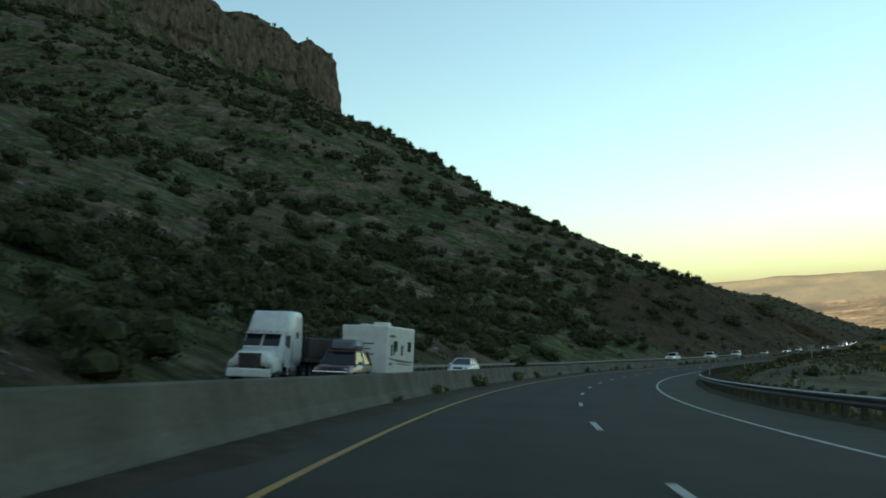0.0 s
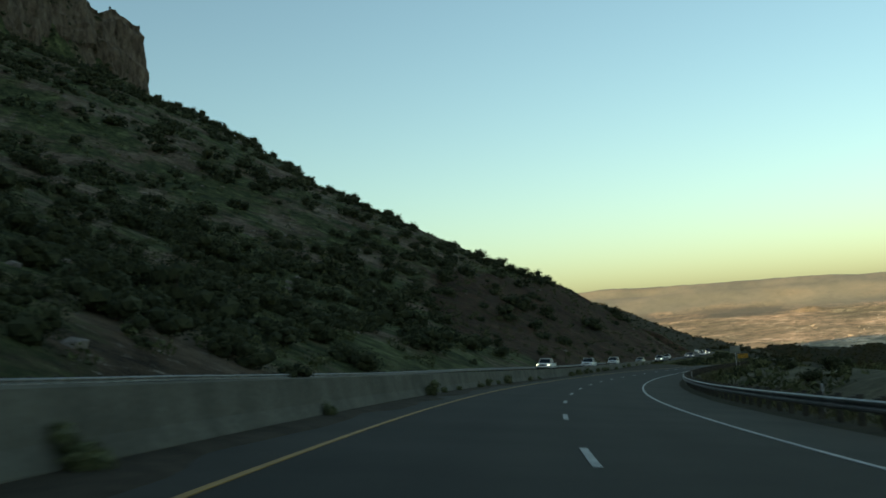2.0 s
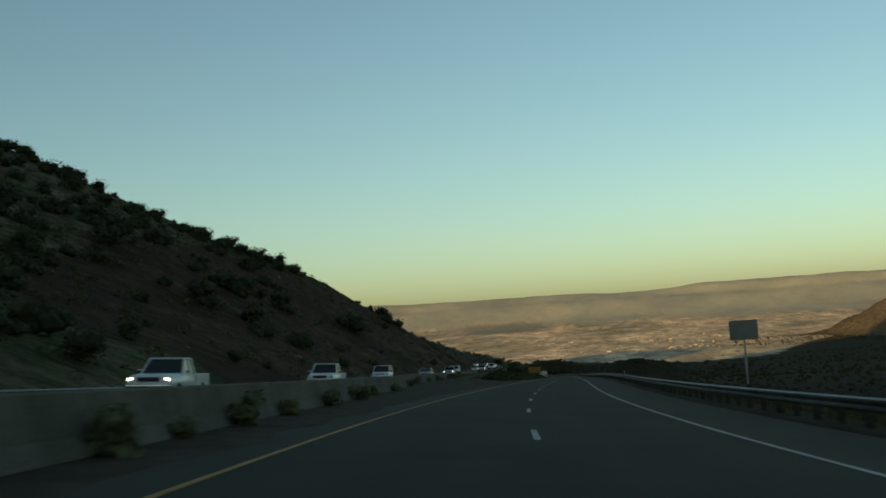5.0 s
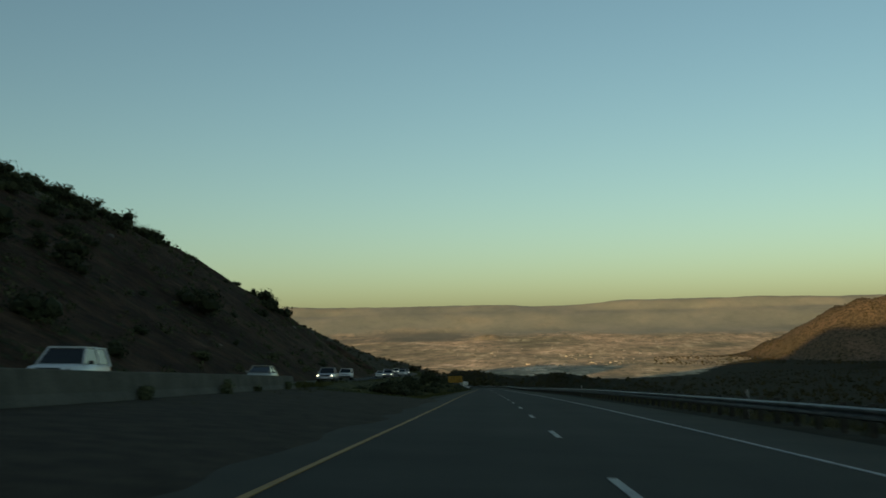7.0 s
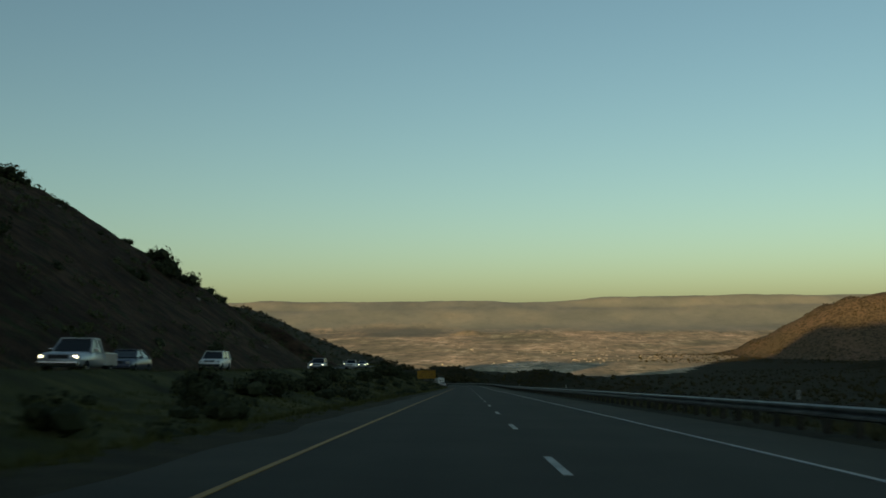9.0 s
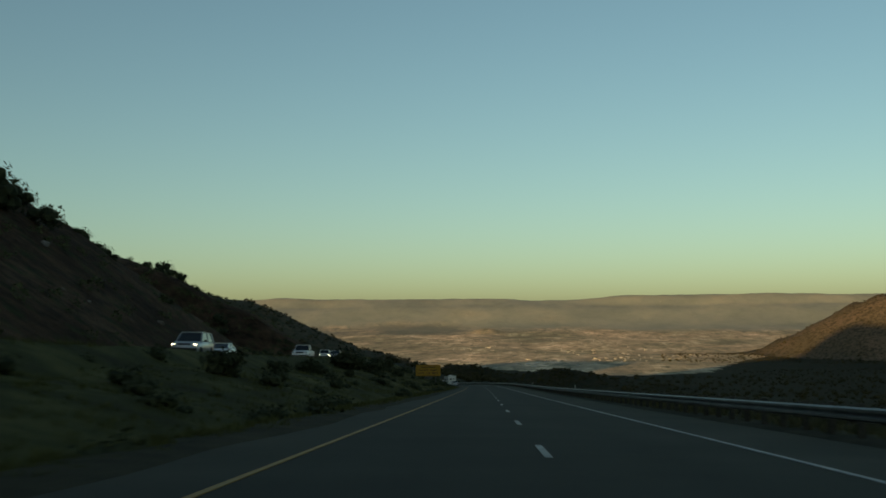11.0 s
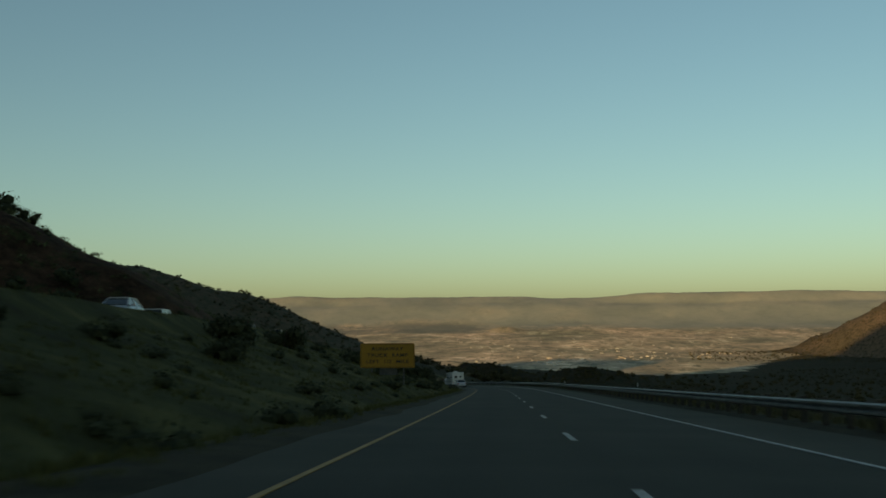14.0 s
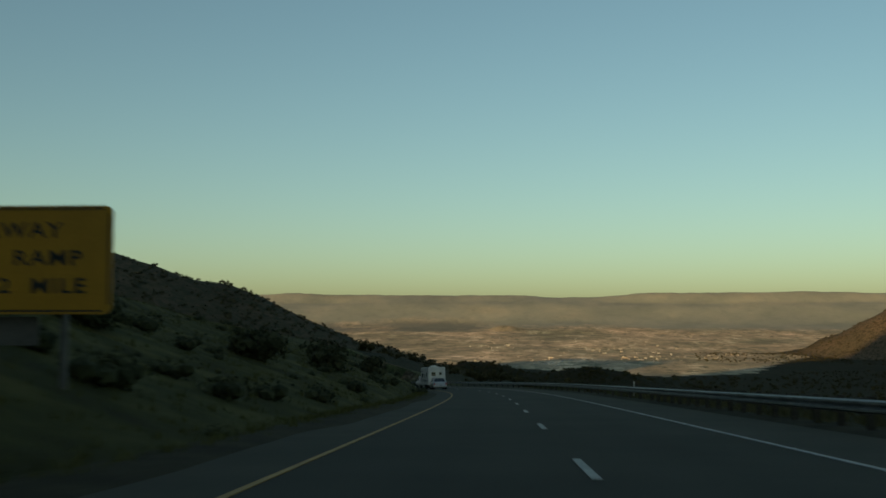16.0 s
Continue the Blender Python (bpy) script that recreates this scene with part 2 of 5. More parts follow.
def asphalt_material():
    m, n, l, b = surface("asphalt", 0.9)
    b.inputs["Specular IOR Level"].default_value = 0.2
    v = place(n, l)
    across = n.new("ShaderNodeAttribute")
    across.attribute_name = "across"
    wide = ramp(n, l, grain(n, l, v, 0.25, 5), [(0.3, (0.0185, 0.0178, 0.0146)), (0.7, (0.0335, 0.032, 0.0265))])
    tone = ramp(n, l, grain(n, l, v, 60, 2), [(0.3, (0.75, 0.75, 0.75)), (0.7, (1.25, 1.25, 1.25))])
    base = blend(n, l, 1.0, wide, tone, "MULTIPLY")
    # worn lanes darker down the middle where oil drips, shoulders greyer
    lanes = ramp(n, l, across.outputs["Fac"], [(0.0, (1.6, 1.52, 1.38)), (0.20, (1.5, 1.44, 1.3)), (0.215, (0.95, 0.95, 0.95)), (0.29, (1.08, 1.08, 1.07)), (0.36, (0.86, 0.86, 0.87)), (0.43, (1.08, 1.08, 1.07)), (0.50, (0.93, 0.93, 0.93)), (0.57, (1.08, 1.08, 1.07)), (0.64, (0.88, 0.88, 0.88)), (0.71, (1.08, 1.08, 1.07)), (0.785, (0.95, 0.95, 0.95)), (0.80, (1.5, 1.44, 1.3)), (1.0, (1.5, 1.42, 1.28))])
    l.new(blend(n, l, 1.0, base, lanes, "MULTIPLY"), b.inputs["Base Color"])
    bumped(n, l, b, grain(n, l, v, 90, 2), 0.3, 0.004)
    return m


def hillside_material():
    """Brown soil, stones and green herbs; reddish bare earth where the road was cut into the slope."""
    m, n, l, b = surface("dry_hillside", 0.95)
    v = place(n, l)
    soil = ramp(n, l, grain(n, l, v, 0.05, 7, 0.65), [(0.32, (0.068, 0.047, 0.030)), (0.5, (0.135, 0.095, 0.063)), (0.68, (0.26, 0.195, 0.14))])
    stones = ramp(n, l, grain(n, l, v, 0.9, 4), [(0.60, (0.0, 0.0, 0.0)), (0.68, (1, 1, 1))])
    soil = blend(n, l, stones, soil, (0.26, 0.22, 0.18))
    herbs = ramp(n, l, grain(n, l, v, 0.045, 9, 0.70), [(0.43, (0, 0, 0)), (0.53, (1, 1, 1))])
    green = ramp(n, l, grain(n, l, v, 0.16, 6, 0.7), [(0.34, (0.028, 0.036, 0.016)), (0.52, (0.076, 0.088, 0.037)), (0.70, (0.155, 0.170, 0.078))])
    upper = blend(n, l, herbs, soil, green)
    red = ramp(n, l, grain(n, l, v, 0.05, 7, 0.65), [(0.32, (0.040, 0.022, 0.013)), (0.5, (0.070, 0.039, 0.023)), (0.68, (0.105, 0.063, 0.040))])
    thin = ramp(n, l, grain(n, l, v, 0.3, 8, 0.72), [(0.52, (0, 0, 0)), (0.64, (1, 1, 1))])
    lower = blend(n, l, thin, red, (0.045, 0.046, 0.018))
    cut = n.new("ShaderNodeAttribute")
    cut.attribute_name = "cut"
    ragged = n.new("ShaderNodeMath")
    ragged.operation, ragged.inputs[1].default_value = "MULTIPLY_ADD", 1.4
    l.new(grain(n, l, v, 0.08, 8, 0.7), ragged.inputs[0])
    l.new(cut.outputs["Fac"], ragged.inputs[2])
    where = ramp(n, l, ragged.outputs[0], [(0.94, (0, 0, 0)), (1.0, (1, 1, 1))])
    shift = n.new("ShaderNodeMath")
    shift.operation, shift.inputs[1].default_value = "SUBTRACT", 0.25
    l.new(ragged.outputs[0], shift.inputs[0])
    l.new(shift.outputs[0], where.node.inputs["Fac"])
    c = blend(n, l, where, upper, lower)
    clumps_ = ramp(n, l, grain(n, l, v, 0.35, 8, 0.75), [(0.36, (0.45, 0.45, 0.45)), (0.64, (1.5, 1.5, 1.5))])
    l.new(blend(n, l, 1.0, c, clumps_, "MULTIPLY"), b.inputs["Base Color"])
    bumped(n, l, b, grain(n, l, v, 1.4, 7, 0.7), 1.0, 0.7)
    return m


def valley_place(nodes, links, deep):
    """Coordinates turned to the valley's own axis; features are longer along it."""
    g = nodes.new("ShaderNodeNewGeometry")
    turn, size = nodes.new("ShaderNodeMapping"), nodes.new("ShaderNodeMapping")
    turn.inputs["Rotation"].default_value = (0, 0, radians(28))
    size.inputs["Scale"].default_value = (1, deep, 0.3)
    links.new(g.outputs["Position"], turn.inputs["Vector"])
    links.new(turn.outputs[0], size.inputs["Vector"])
    return size.outputs[0]


def stored(nodes, name):
    a = nodes.new("ShaderNodeAttribute")
    a.attribute_name = name
    return a.outputs["Fac"]


def plain_material():
    """The valley floor, a painted shadow band before the mesa and the mesa itself, which run into one another."""
    m, n, l, b = surface("valley_floor_and_hazed_mesa", 0.95)
    v = valley_place(n, l, 0.42)
    earth = ramp(n, l, grain(n, l, v, 0.0035, 5, 0.6), [(0.36, (0.27, 0.25, 0.175)), (0.5, (0.39, 0.325, 0.235)), (0.62, (0.52, 0.405, 0.29))])
    fields = ramp(n, l, grain(n, l, v, 0.016, 7, 0.72), [(0.34, (0.48, 0.53, 0.55)), (0.47, (0.85, 0.86, 0.86)), (0.56, (1.15, 1.13, 1.10)), (0.64, (1.75, 1.78, 1.82))])
    c = blend(n, l, 1.0, earth, fields, "MULTIPLY")
    trees = ramp(n, l, grain(n, l, v, 0.05, 5, 0.7), [(0.52, (0, 0, 0)), (0.62, (1, 1, 1))])
    floor = blend(n, l, trees, c, (0.15, 0.15, 0.105))
    # a dark bluish band paints the shadow lying before the mesa
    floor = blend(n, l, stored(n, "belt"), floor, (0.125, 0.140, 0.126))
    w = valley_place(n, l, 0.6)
    # greyed and soft: distance haze put into the mesa's colours
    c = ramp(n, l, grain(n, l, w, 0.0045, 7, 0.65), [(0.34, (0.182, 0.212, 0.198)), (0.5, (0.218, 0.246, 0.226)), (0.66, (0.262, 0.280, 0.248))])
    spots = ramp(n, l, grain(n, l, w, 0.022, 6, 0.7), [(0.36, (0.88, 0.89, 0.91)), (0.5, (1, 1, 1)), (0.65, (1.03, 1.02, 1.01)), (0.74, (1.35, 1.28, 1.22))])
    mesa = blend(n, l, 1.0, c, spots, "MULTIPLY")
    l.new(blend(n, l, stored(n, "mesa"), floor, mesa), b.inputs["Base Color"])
    return m


def ridge_material(name="shaded_wooded_ridge", dark=(0.030, 0.021, 0.012), light=(0.056, 0.038, 0.022), bare=0.38, woods=(0.020, 0.022, 0.010)):
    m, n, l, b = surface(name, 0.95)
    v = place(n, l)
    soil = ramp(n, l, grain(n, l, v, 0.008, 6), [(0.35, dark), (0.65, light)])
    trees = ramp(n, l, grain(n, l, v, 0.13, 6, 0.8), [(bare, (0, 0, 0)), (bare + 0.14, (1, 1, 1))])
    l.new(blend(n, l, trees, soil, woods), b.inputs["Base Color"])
    bumped(n, l, b, grain(n, l, v, 0.10, 5, 0.7), 0.5, 3.0)
    return m


def grass_ground_material():
    m, n, l, b = surface("grassy_ground", 0.95)
    v = place(n, l)
    c = ramp(n, l, grain(n, l, v, 0.3, 6), [(0.3, (0.036, 0.033, 0.016)), (0.48, (0.056, 0.056, 0.021)), (0.68, (0.108, 0.100, 0.038))])
    l.new(c, b.inputs["Base Color"])
    bumped(n, l, b, grain(n, l, v, 3, 6, 0.7), 0.8, 0.2)
    return m


ASPHALT = asphalt_material()
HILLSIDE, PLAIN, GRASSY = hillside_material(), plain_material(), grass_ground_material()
WHITE_PAINT = mottled("worn_white_paint", (0.24, 0.245, 0.235), (0.42, 0.42, 0.40), 2.0, 0.7, fine=25)
YELLOW_PAINT = mottled("worn_yellow_paint", (0.25, 0.13, 0.024), (0.36, 0.20, 0.038), 2.0, 0.7, fine=25)
CONCRETE = mottled("weathered_concrete", (0.088, 0.083, 0.066), (0.140, 0.130, 0.104), 0.6, 0.9, fine=14)
GALVANISED = mottled("galvanised_steel", (0.15, 0.153, 0.15), (0.25, 0.253, 0.25), 1.5, 0.55, 0.75, fine=30, bump=0.002)
TIMBER = mottled("weathered_timber_post", (0.05, 0.044, 0.036), (0.095, 0.084, 0.068), 4, 0.9)


# ---- building helpers ----
def part(name, bm, material, parent=None, label=""):
    me = bpy.data.meshes.new(name)
    bm.to_mesh(me)
    bm.free()
    me.materials.append(material)
    ob = new(name, me)
    if parent is not None:
        ob.parent = parent
    if label:
        tagged(ob, label)
    return ob


def sheet(name, rows, material, smooth=True, parent=None):
    """A mesh from a grid of points, rows x columns x 3."""
    rows = np.asarray(rows, float)
    r, c = rows.shape[:2]
    i = np.arange((r - 1) * (c - 1))
    a = (i // (c - 1)) * c + i % (c - 1)
    me = bpy.data.meshes.new(name)
    me.from_pydata(rows.reshape(-1, 3).tolist(), [], np.stack([a, a + 1, a + c + 1, a + c], 1).tolist())
    me.materials.append(material)
    if smooth:
        me.polygons.foreach_set("use_smooth", np.ones(len(me.polygons), bool))
    ob = new(name, me)
    if parent is not None:
        ob.parent = parent
    return ob


def along(s0, s1, step, profile):
    """Points of a profile [(u, h), ...] (or a function of s) swept along the road."""
    rows = []
    for s in np.arange(s0, s1 + step * 0.5, step):
        p = profile(s) if callable(profile) else profile
        rows.append([road_point(s, u, h) for u, h in p])
    return rows


# ---- ground: one sheet from the verge to the horizon ----
MAIN = radians(23.0)


def spread(first, last, step, grow, limit, most=1e9, upto=0.0):
    """Steps from first that stay even to last, then grow; no step is wider than most as far as upto."""
    v = list(np.arange(first, last + 0.01, step))
    d = step
    while v[-1] < limit:
        d = min(d * grow, most) if v[-1] < upto else d * grow
        v.append(v[-1] + d)
    return v


_right = spread(0, 60, 2.2, 1.05, 5000, 18, 2300)
_left = spread(0, 130, 2.2, 1.045, 5000, 18, 1300)
_across = np.array([-v for v in _left[:0:-1]] + _right)
_fwd = spread(0, 760, 4.0, 1.03, 5200, 26, 4750)
_back = spread(0, 120, 4.0, 1.12, 5000)
_ahead = np.array([-v for v in _back[:0:-1]] + _fwd)
_A, _C = np.meshgrid(_ahead, _across, indexing="ij")
# lines of the grid keep by the road round the bend
_lat = np.interp(_ahead, np.cos(MAIN) * RY[200:420] + np.sin(MAIN) * RX[200:420], np.cos(MAIN) * RX[200:420] - np.sin(MAIN) * RY[200:420])
_C = _C + _lat[:, None]
_X = (_C * math.cos(MAIN) + _A * math.sin(MAIN)).ravel()
_Y = (_A * math.cos(MAIN) - _C * math.sin(MAIN)).ravel()
_Z = land(_X, _Y)
ground = sheet("ground", np.stack([_X, _Y, _Z], -1).reshape(*_A.shape, 3), HILLSIDE)
tagged(ground, "dry brushy hillside falling to a wide sunlit valley", "ground", kind="structure")


def ground_z(x, y):
    """The height of the built ground sheet at arrays x, y."""
    x, y = np.asarray(x, float), np.asarray(y, float)
    a = x * math.sin(MAIN) + y * math.cos(MAIN)
    c = x * math.cos(MAIN) - y * math.sin(MAIN) - np.interp(a, _ahead, _lat)
    i = np.clip(np.searchsorted(_ahead, a) - 1, 0, len(_ahead) - 2)
    j = np.clip(np.searchsorted(_across, c) - 1, 0, len(_across) - 2)
    p = np.clip((a - _ahead[i]) / (_ahead[i + 1] - _ahead[i]), 0, 1)
    q = np.clip((c - _across[j]) / (_across[j + 1] - _across[j]), 0, 1)
    z = _Z.reshape(_A.shape)
    return (z[i, j] * (1 - q) + z[i, j + 1] * q) * (1 - p) + (z[i + 1, j] * (1 - q) + z[i + 1, j + 1] * q) * p


# near-black woods: part of the canyon's shade is in this colour
SHADED_RIDGE = ridge_material()
# reddish soil, made paler to stand for sunlight on the right-hand hill
SUNLIT_RED_RIDGE = ridge_material("sunlit_red_ridge", (0.084, 0.073, 0.055), (0.138, 0.104, 0.080), 0.45, (0.040, 0.038, 0.025))
# a paler ridge colour for the far spur, with haze painted in
HAZED_SPUR = ridge_material("hazed_wooded_spur", (0.070, 0.056, 0.039), (0.115, 0.090, 0.062), 0.42, (0.050, 0.052, 0.032))
BANK = mottled("dry_straw_bank", (0.060, 0.056, 0.030), (0.135, 0.115, 0.068), 0.25, 0.95, fine=2.0, bump=0.1)
for mat in (GRASSY, PLAIN, HAZED_SPUR, SHADED_RIDGE, SUNLIT_RED_RIDGE, BANK):
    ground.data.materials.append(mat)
_cx = np.empty(len(ground.data.polygons) * 3)
ground.data.polygons.foreach_get("center", _cx)
_cx = _cx.reshape(-1, 3)
_ps, _pu = nearest(_cx[:, 0], _cx[:, 1], RX, RY, TURN)
_pd = np.hypot(_cx[:, 0] - CENTRE[0], _cx[:, 1] - CENTRE[1])
_hills = np.maximum.reduce([tent(_cx[:, 0], _cx[:, 1], c, a, 0.5) for c, a in ((SPUR_FAR, 0.45), (HILL_RIGHT, 0.58), (HILL_FRONT, 0.28), (KNOB, 0.35), (HILL_MIDDLE, 0.22))])
_index = np.zeros(len(_pd), int)
# the kinds of ground meet along uneven edges
_wander = rough(_cx[:, 0], _cx[:, 1], 45, 5, 12.0) * 130 + rough(_cx[:, 0], _cx[:, 1], 9, 2, 14.0) * 30
_index[(_pd < 900) & (_pu < -6) & (_pu > other_u(_ps) + 5) & (_ps > 290)] = 1
_index[(_pd < 900) & (_pu > 6.5) & (_pu < 25 + _wander * 0.25) & (_ps > 270 + _wander) & (_ps < 700)] = 1
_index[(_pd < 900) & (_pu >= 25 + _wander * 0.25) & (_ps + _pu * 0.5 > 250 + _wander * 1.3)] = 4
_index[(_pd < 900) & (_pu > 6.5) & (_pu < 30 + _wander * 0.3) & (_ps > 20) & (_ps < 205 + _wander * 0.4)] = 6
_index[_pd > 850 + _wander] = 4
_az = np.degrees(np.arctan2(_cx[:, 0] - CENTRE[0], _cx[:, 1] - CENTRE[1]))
# the dark canyon colour stops along the edge of its shade
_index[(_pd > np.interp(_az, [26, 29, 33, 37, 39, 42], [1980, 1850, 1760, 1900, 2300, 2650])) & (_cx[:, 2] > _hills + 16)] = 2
_index[(_pd > 1500) & (_cx[:, 2] < tent(_cx[:, 0], _cx[:, 1], HILL_RIGHT, 0.58, 0.6) + 12)] = 5
_index[(_pd > 800) & (_az < 24) & (_cx[:, 2] < tent(_cx[:, 0], _cx[:, 1], SPUR_FAR, 0.45, 0.6) + 14) & (_pd < 1700)] = 3
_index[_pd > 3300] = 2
ground.data.polygons.foreach_set("material_index", _index)
# how far each point lies within the cut above the opposite carriageway
_vs, _vu = nearest(_X, _Y, RX, RY, TURN)
_up = other_u(_vs) - 6.6 - _vu
_cut = fade(_vs, 190, 300) * fade(_up, -6, 0) * (1 - fade(_up, np.interp(_vs, [225, 330, 900], [14, 34, 40]), np.interp(_vs, [225, 330, 900], [34, 60, 75]))) * (1 - fade(_vs, 800, 900))
# the mesa, and a ragged band of painted shadow before it
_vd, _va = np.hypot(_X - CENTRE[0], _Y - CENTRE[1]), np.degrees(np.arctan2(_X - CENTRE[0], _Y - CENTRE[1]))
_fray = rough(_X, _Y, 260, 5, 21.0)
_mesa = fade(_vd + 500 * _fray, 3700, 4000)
_shadow_band = fade(fade(_vd, 3480, 3660) * (1 - fade(_vd, 3960, 4200)) * (1 - fade(_va, 22, 29)) + 1.5 * _fray, 0.15, 1.05)
for _name, _value in (("cut", _cut), ("mesa", _mesa * (1 - 0.8 * _shadow_band)), ("belt", 0.85 * _shadow_band)):
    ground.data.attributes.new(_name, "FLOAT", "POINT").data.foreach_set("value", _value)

# ---- roads ----
road = tagged(sheet("road", along(-120, 1000, 4, [(-6.4, -0.5), (-6.1, -0.01), (-3, 0), (0, 0), (3, 0), (6.25, 0), (6.5, -0.05), (7.3, -0.5)]), ASPHALT), "dark asphalt carriageway with worn painted lines", "road", kind="structure")
other_road = tagged(sheet("road_opposite", along(-120, 1000, 4, lambda s: [(other_u(s) - 7, other_h(s) - 0.6), (other_u(s) - 5.9, other_h(s)), (other_u(s), other_h(s) + 0.02), (other_u(s) + 5.4, other_h(s)), (other_u(s) + (7.0 if s < 215 else 6.2), other_h(s) - 0.5)]), ASPHALT), "dark asphalt carriageway for the opposite traffic", "road", kind="structure")


def lay_across(ob, columns):
    """Stores how far across the carriageway each vertex lies, 0 to 1 over 12.8 m."""
    a = ob.data.attributes.new("across", "FLOAT", "POINT")
    rows = len(ob.data.vertices) // len(columns)
    a.data.foreach_set("value", np.tile(0.5 + np.array(columns) / 12.8, rows))


lay_across(road, [-6.4, -6.1, -3, 0, 3, 6.25, 6.5, 7.3])
lay_across(other_road, [-7, -5.9, 0, 5.4, 6.4])


def line(name, u0, u1, h, s0, s1, material, label, off=None, hoff=None):
    f = lambda s: [((off(s) if off else 0) + u, (hoff(s) if hoff else 0) + k) for u, k in ((u0, h - 0.01), (u0, h), (u1, h), (u1, h - 0.01))]
    return tagged(sheet(name, along(s0, s1, 2, f), material, False), label, "road line", kind="structure")


line("yellow_line", -3.70, -3.61, 0.012, -100, 900, YELLOW_PAINT, "worn yellow edge line painted along the inner shoulder")
line("white_edge_line", 3.60, 3.72, 0.012, -100, 900, WHITE_PAINT, "worn white edge line painted along the outer shoulder")
line("white_edge_line_opposite", -3.75, -3.62, 0.022, -100, 900, WHITE_PAINT, "white edge line of the opposite carriageway", other_u, other_h)
line("yellow_line_opposite", 3.62, 3.75, 0.022, -100, 900, YELLOW_PAINT, "yellow edge line of the opposite carriageway", other_u, other_h)
lane_marks = tagged(new("lane_line"), "broken white lane line of worn painted dashes", "road line", kind="structure")
for _i in range(-4, 70):
    _s = _i * 12.192
    sheet("dash", along(_s - 1.55, _s + 1.55, 1.0333, [(-0.06, 0.002), (-0.06, 0.012), (0.06, 0.012), (0.06, 0.002)]), WHITE_PAINT, False, lane_marks)

# ---- barrier and rail ----
def barrier_profile(s):
    b = barrier_u(s)
    g = barrier_h(s)
    return [(b + u, g + h) for u, h in ((0.31, -0.3), (0.31, 0.07), (0.19, 0.30), (0.10, 0.815), (0.06, 0.84), (-0.06, 0.84), (-0.10, 0.815), (-0.19, 0.30), (-0.31, 0.07), (-0.31, -0.3))]


barrier = tagged(sheet("concrete_barrier", along(-110, 300, 2, barrier_profile), CONCRETE, False), "grey cast concrete median barrier, weathered and stained", "barrier", kind="structure")


# dirt drifted along the foot of the barrier
def dirt_edge(s):
    w = 0.40 + 0.75 * float(soft_noise(np.array([s / 3.0]), np.array([1.0]), 4.0)[0])
    b, g = barrier_u(s), barrier_h(s)
    foot, edge = b + 0.30, -5.2 + w
    return [(foot, g + 0.05), (foot + (edge - foot) * 0.35, g * 0.7 + 0.045), (foot + (edge - foot) * 0.7, g * 0.3 + 0.03), (edge, -0.02)]


DIRT = mottled("dark_roadside_dirt", (0.036, 0.028, 0.019), (0.068, 0.054, 0.038), 1.5, 0.95, fine=18, bump=0.02)
tagged(sheet("barrier_dirt", along(-100, 302, 1, dirt_edge), DIRT), "dark dirt and gravel drifted along the barrier", "dirt", kind="structure")


# the gravelly verge that carries the guard rail
def verge_edge(s):
    w = float(soft_noise(np.array([s / 4.0]), np.array([2.0]), 6.0)[0])
    return [(6.05 + 0.25 * w, -0.02), (6.4, 0.035), (7.0, 0.05), (7.9 + 0.3 * w, 0.0), (9.4, -0.75)]


VERGE = mottled("dry_grassy_verge", (0.028, 0.025, 0.015), (0.054, 0.046, 0.028), 0.8, 0.95, fine=12, bump=0.05)
tagged(sheet("verge", along(-100, 860, 1.5, verge_edge), VERGE), "dry gravel and grass verge under the guard rail", "verge", kind="structure")


# earth and grass creep over the inner shoulder along the median
def shoulder_edge(s):
    w = 0.5 * float(soft_noise(np.array([s / 5.0]), np.array([5.0]), 9.0)[0]) - 1.2 * (1 - float(fade(s, 270, 310)))
    return [(-7.6, -0.30), (-6.7, -0.02), (-5.9, 0.05), (-5.55 + w * 0.5, 0.035), (-5.15 + w, -0.02)]


tagged(sheet("inner_verge", along(268, 700, 1.5, shoulder_edge), VERGE), "grassy earth along the inner shoulder of the road", "verge", kind="structure")


# an earth lip with grass along the near edge of the opposite carriageway
def lip_edge(s):
    w = float(soft_noise(np.array([s / 6.0]), np.array([3.0]), 5.0)[0])
    o, h = other_u(s), other_h(s) - 0.9 * (1 - float(fade(s, 290, 325)))
    slope = lambda d: -0.25 + (6.0 + o + d) / (11.6 + o) * (h + 0.1)
    return [(o + 4.9 - 0.3 * w, h - 0.02), (o + 5.3, h + 0.08), (o + 6.0, h + 0.20 + 0.15 * w), (o + 7.2, slope(7.2) + 0.20), (o + 8.8, slope(8.8) - 0.30)]


tagged(sheet("opposite_verge", along(288, 700, 1.5, lip_edge), GRASSY), "grassy earth lip along the opposite carriageway", "verge", kind="structure")


# ---- the cliff band along the top of the hillside ----
def rock_material():
    m, n, l, b = surface("weathered_cliff_rock", 0.95)
    tall = place(n, l, (0.35, 0.35, 0.11))
    v = place(n, l)
    face = ramp(n, l, grain(n, l, tall, 1.0, 7, 0.7), [(0.30, (0.045, 0.034, 0.026)), (0.44, (0.125, 0.095, 0.070)), (0.60, (0.205, 0.160, 0.118)), (0.74, (0.31, 0.25, 0.19))])
    plants = ramp(n, l, grain(n, l, v, 0.14, 6, 0.7), [(0.56, (0, 0, 0)), (0.64, (1, 1, 1))])
    l.new(blend(n, l, plants, face, (0.035, 0.042, 0.018)), b.inputs["Base Color"])
    bumped(n, l, b, grain(n, l, tall, 1.6, 6, 0.7), 1.0, 1.2)
    return m


ROCK = rock_material()


CLIFF_RIM = []


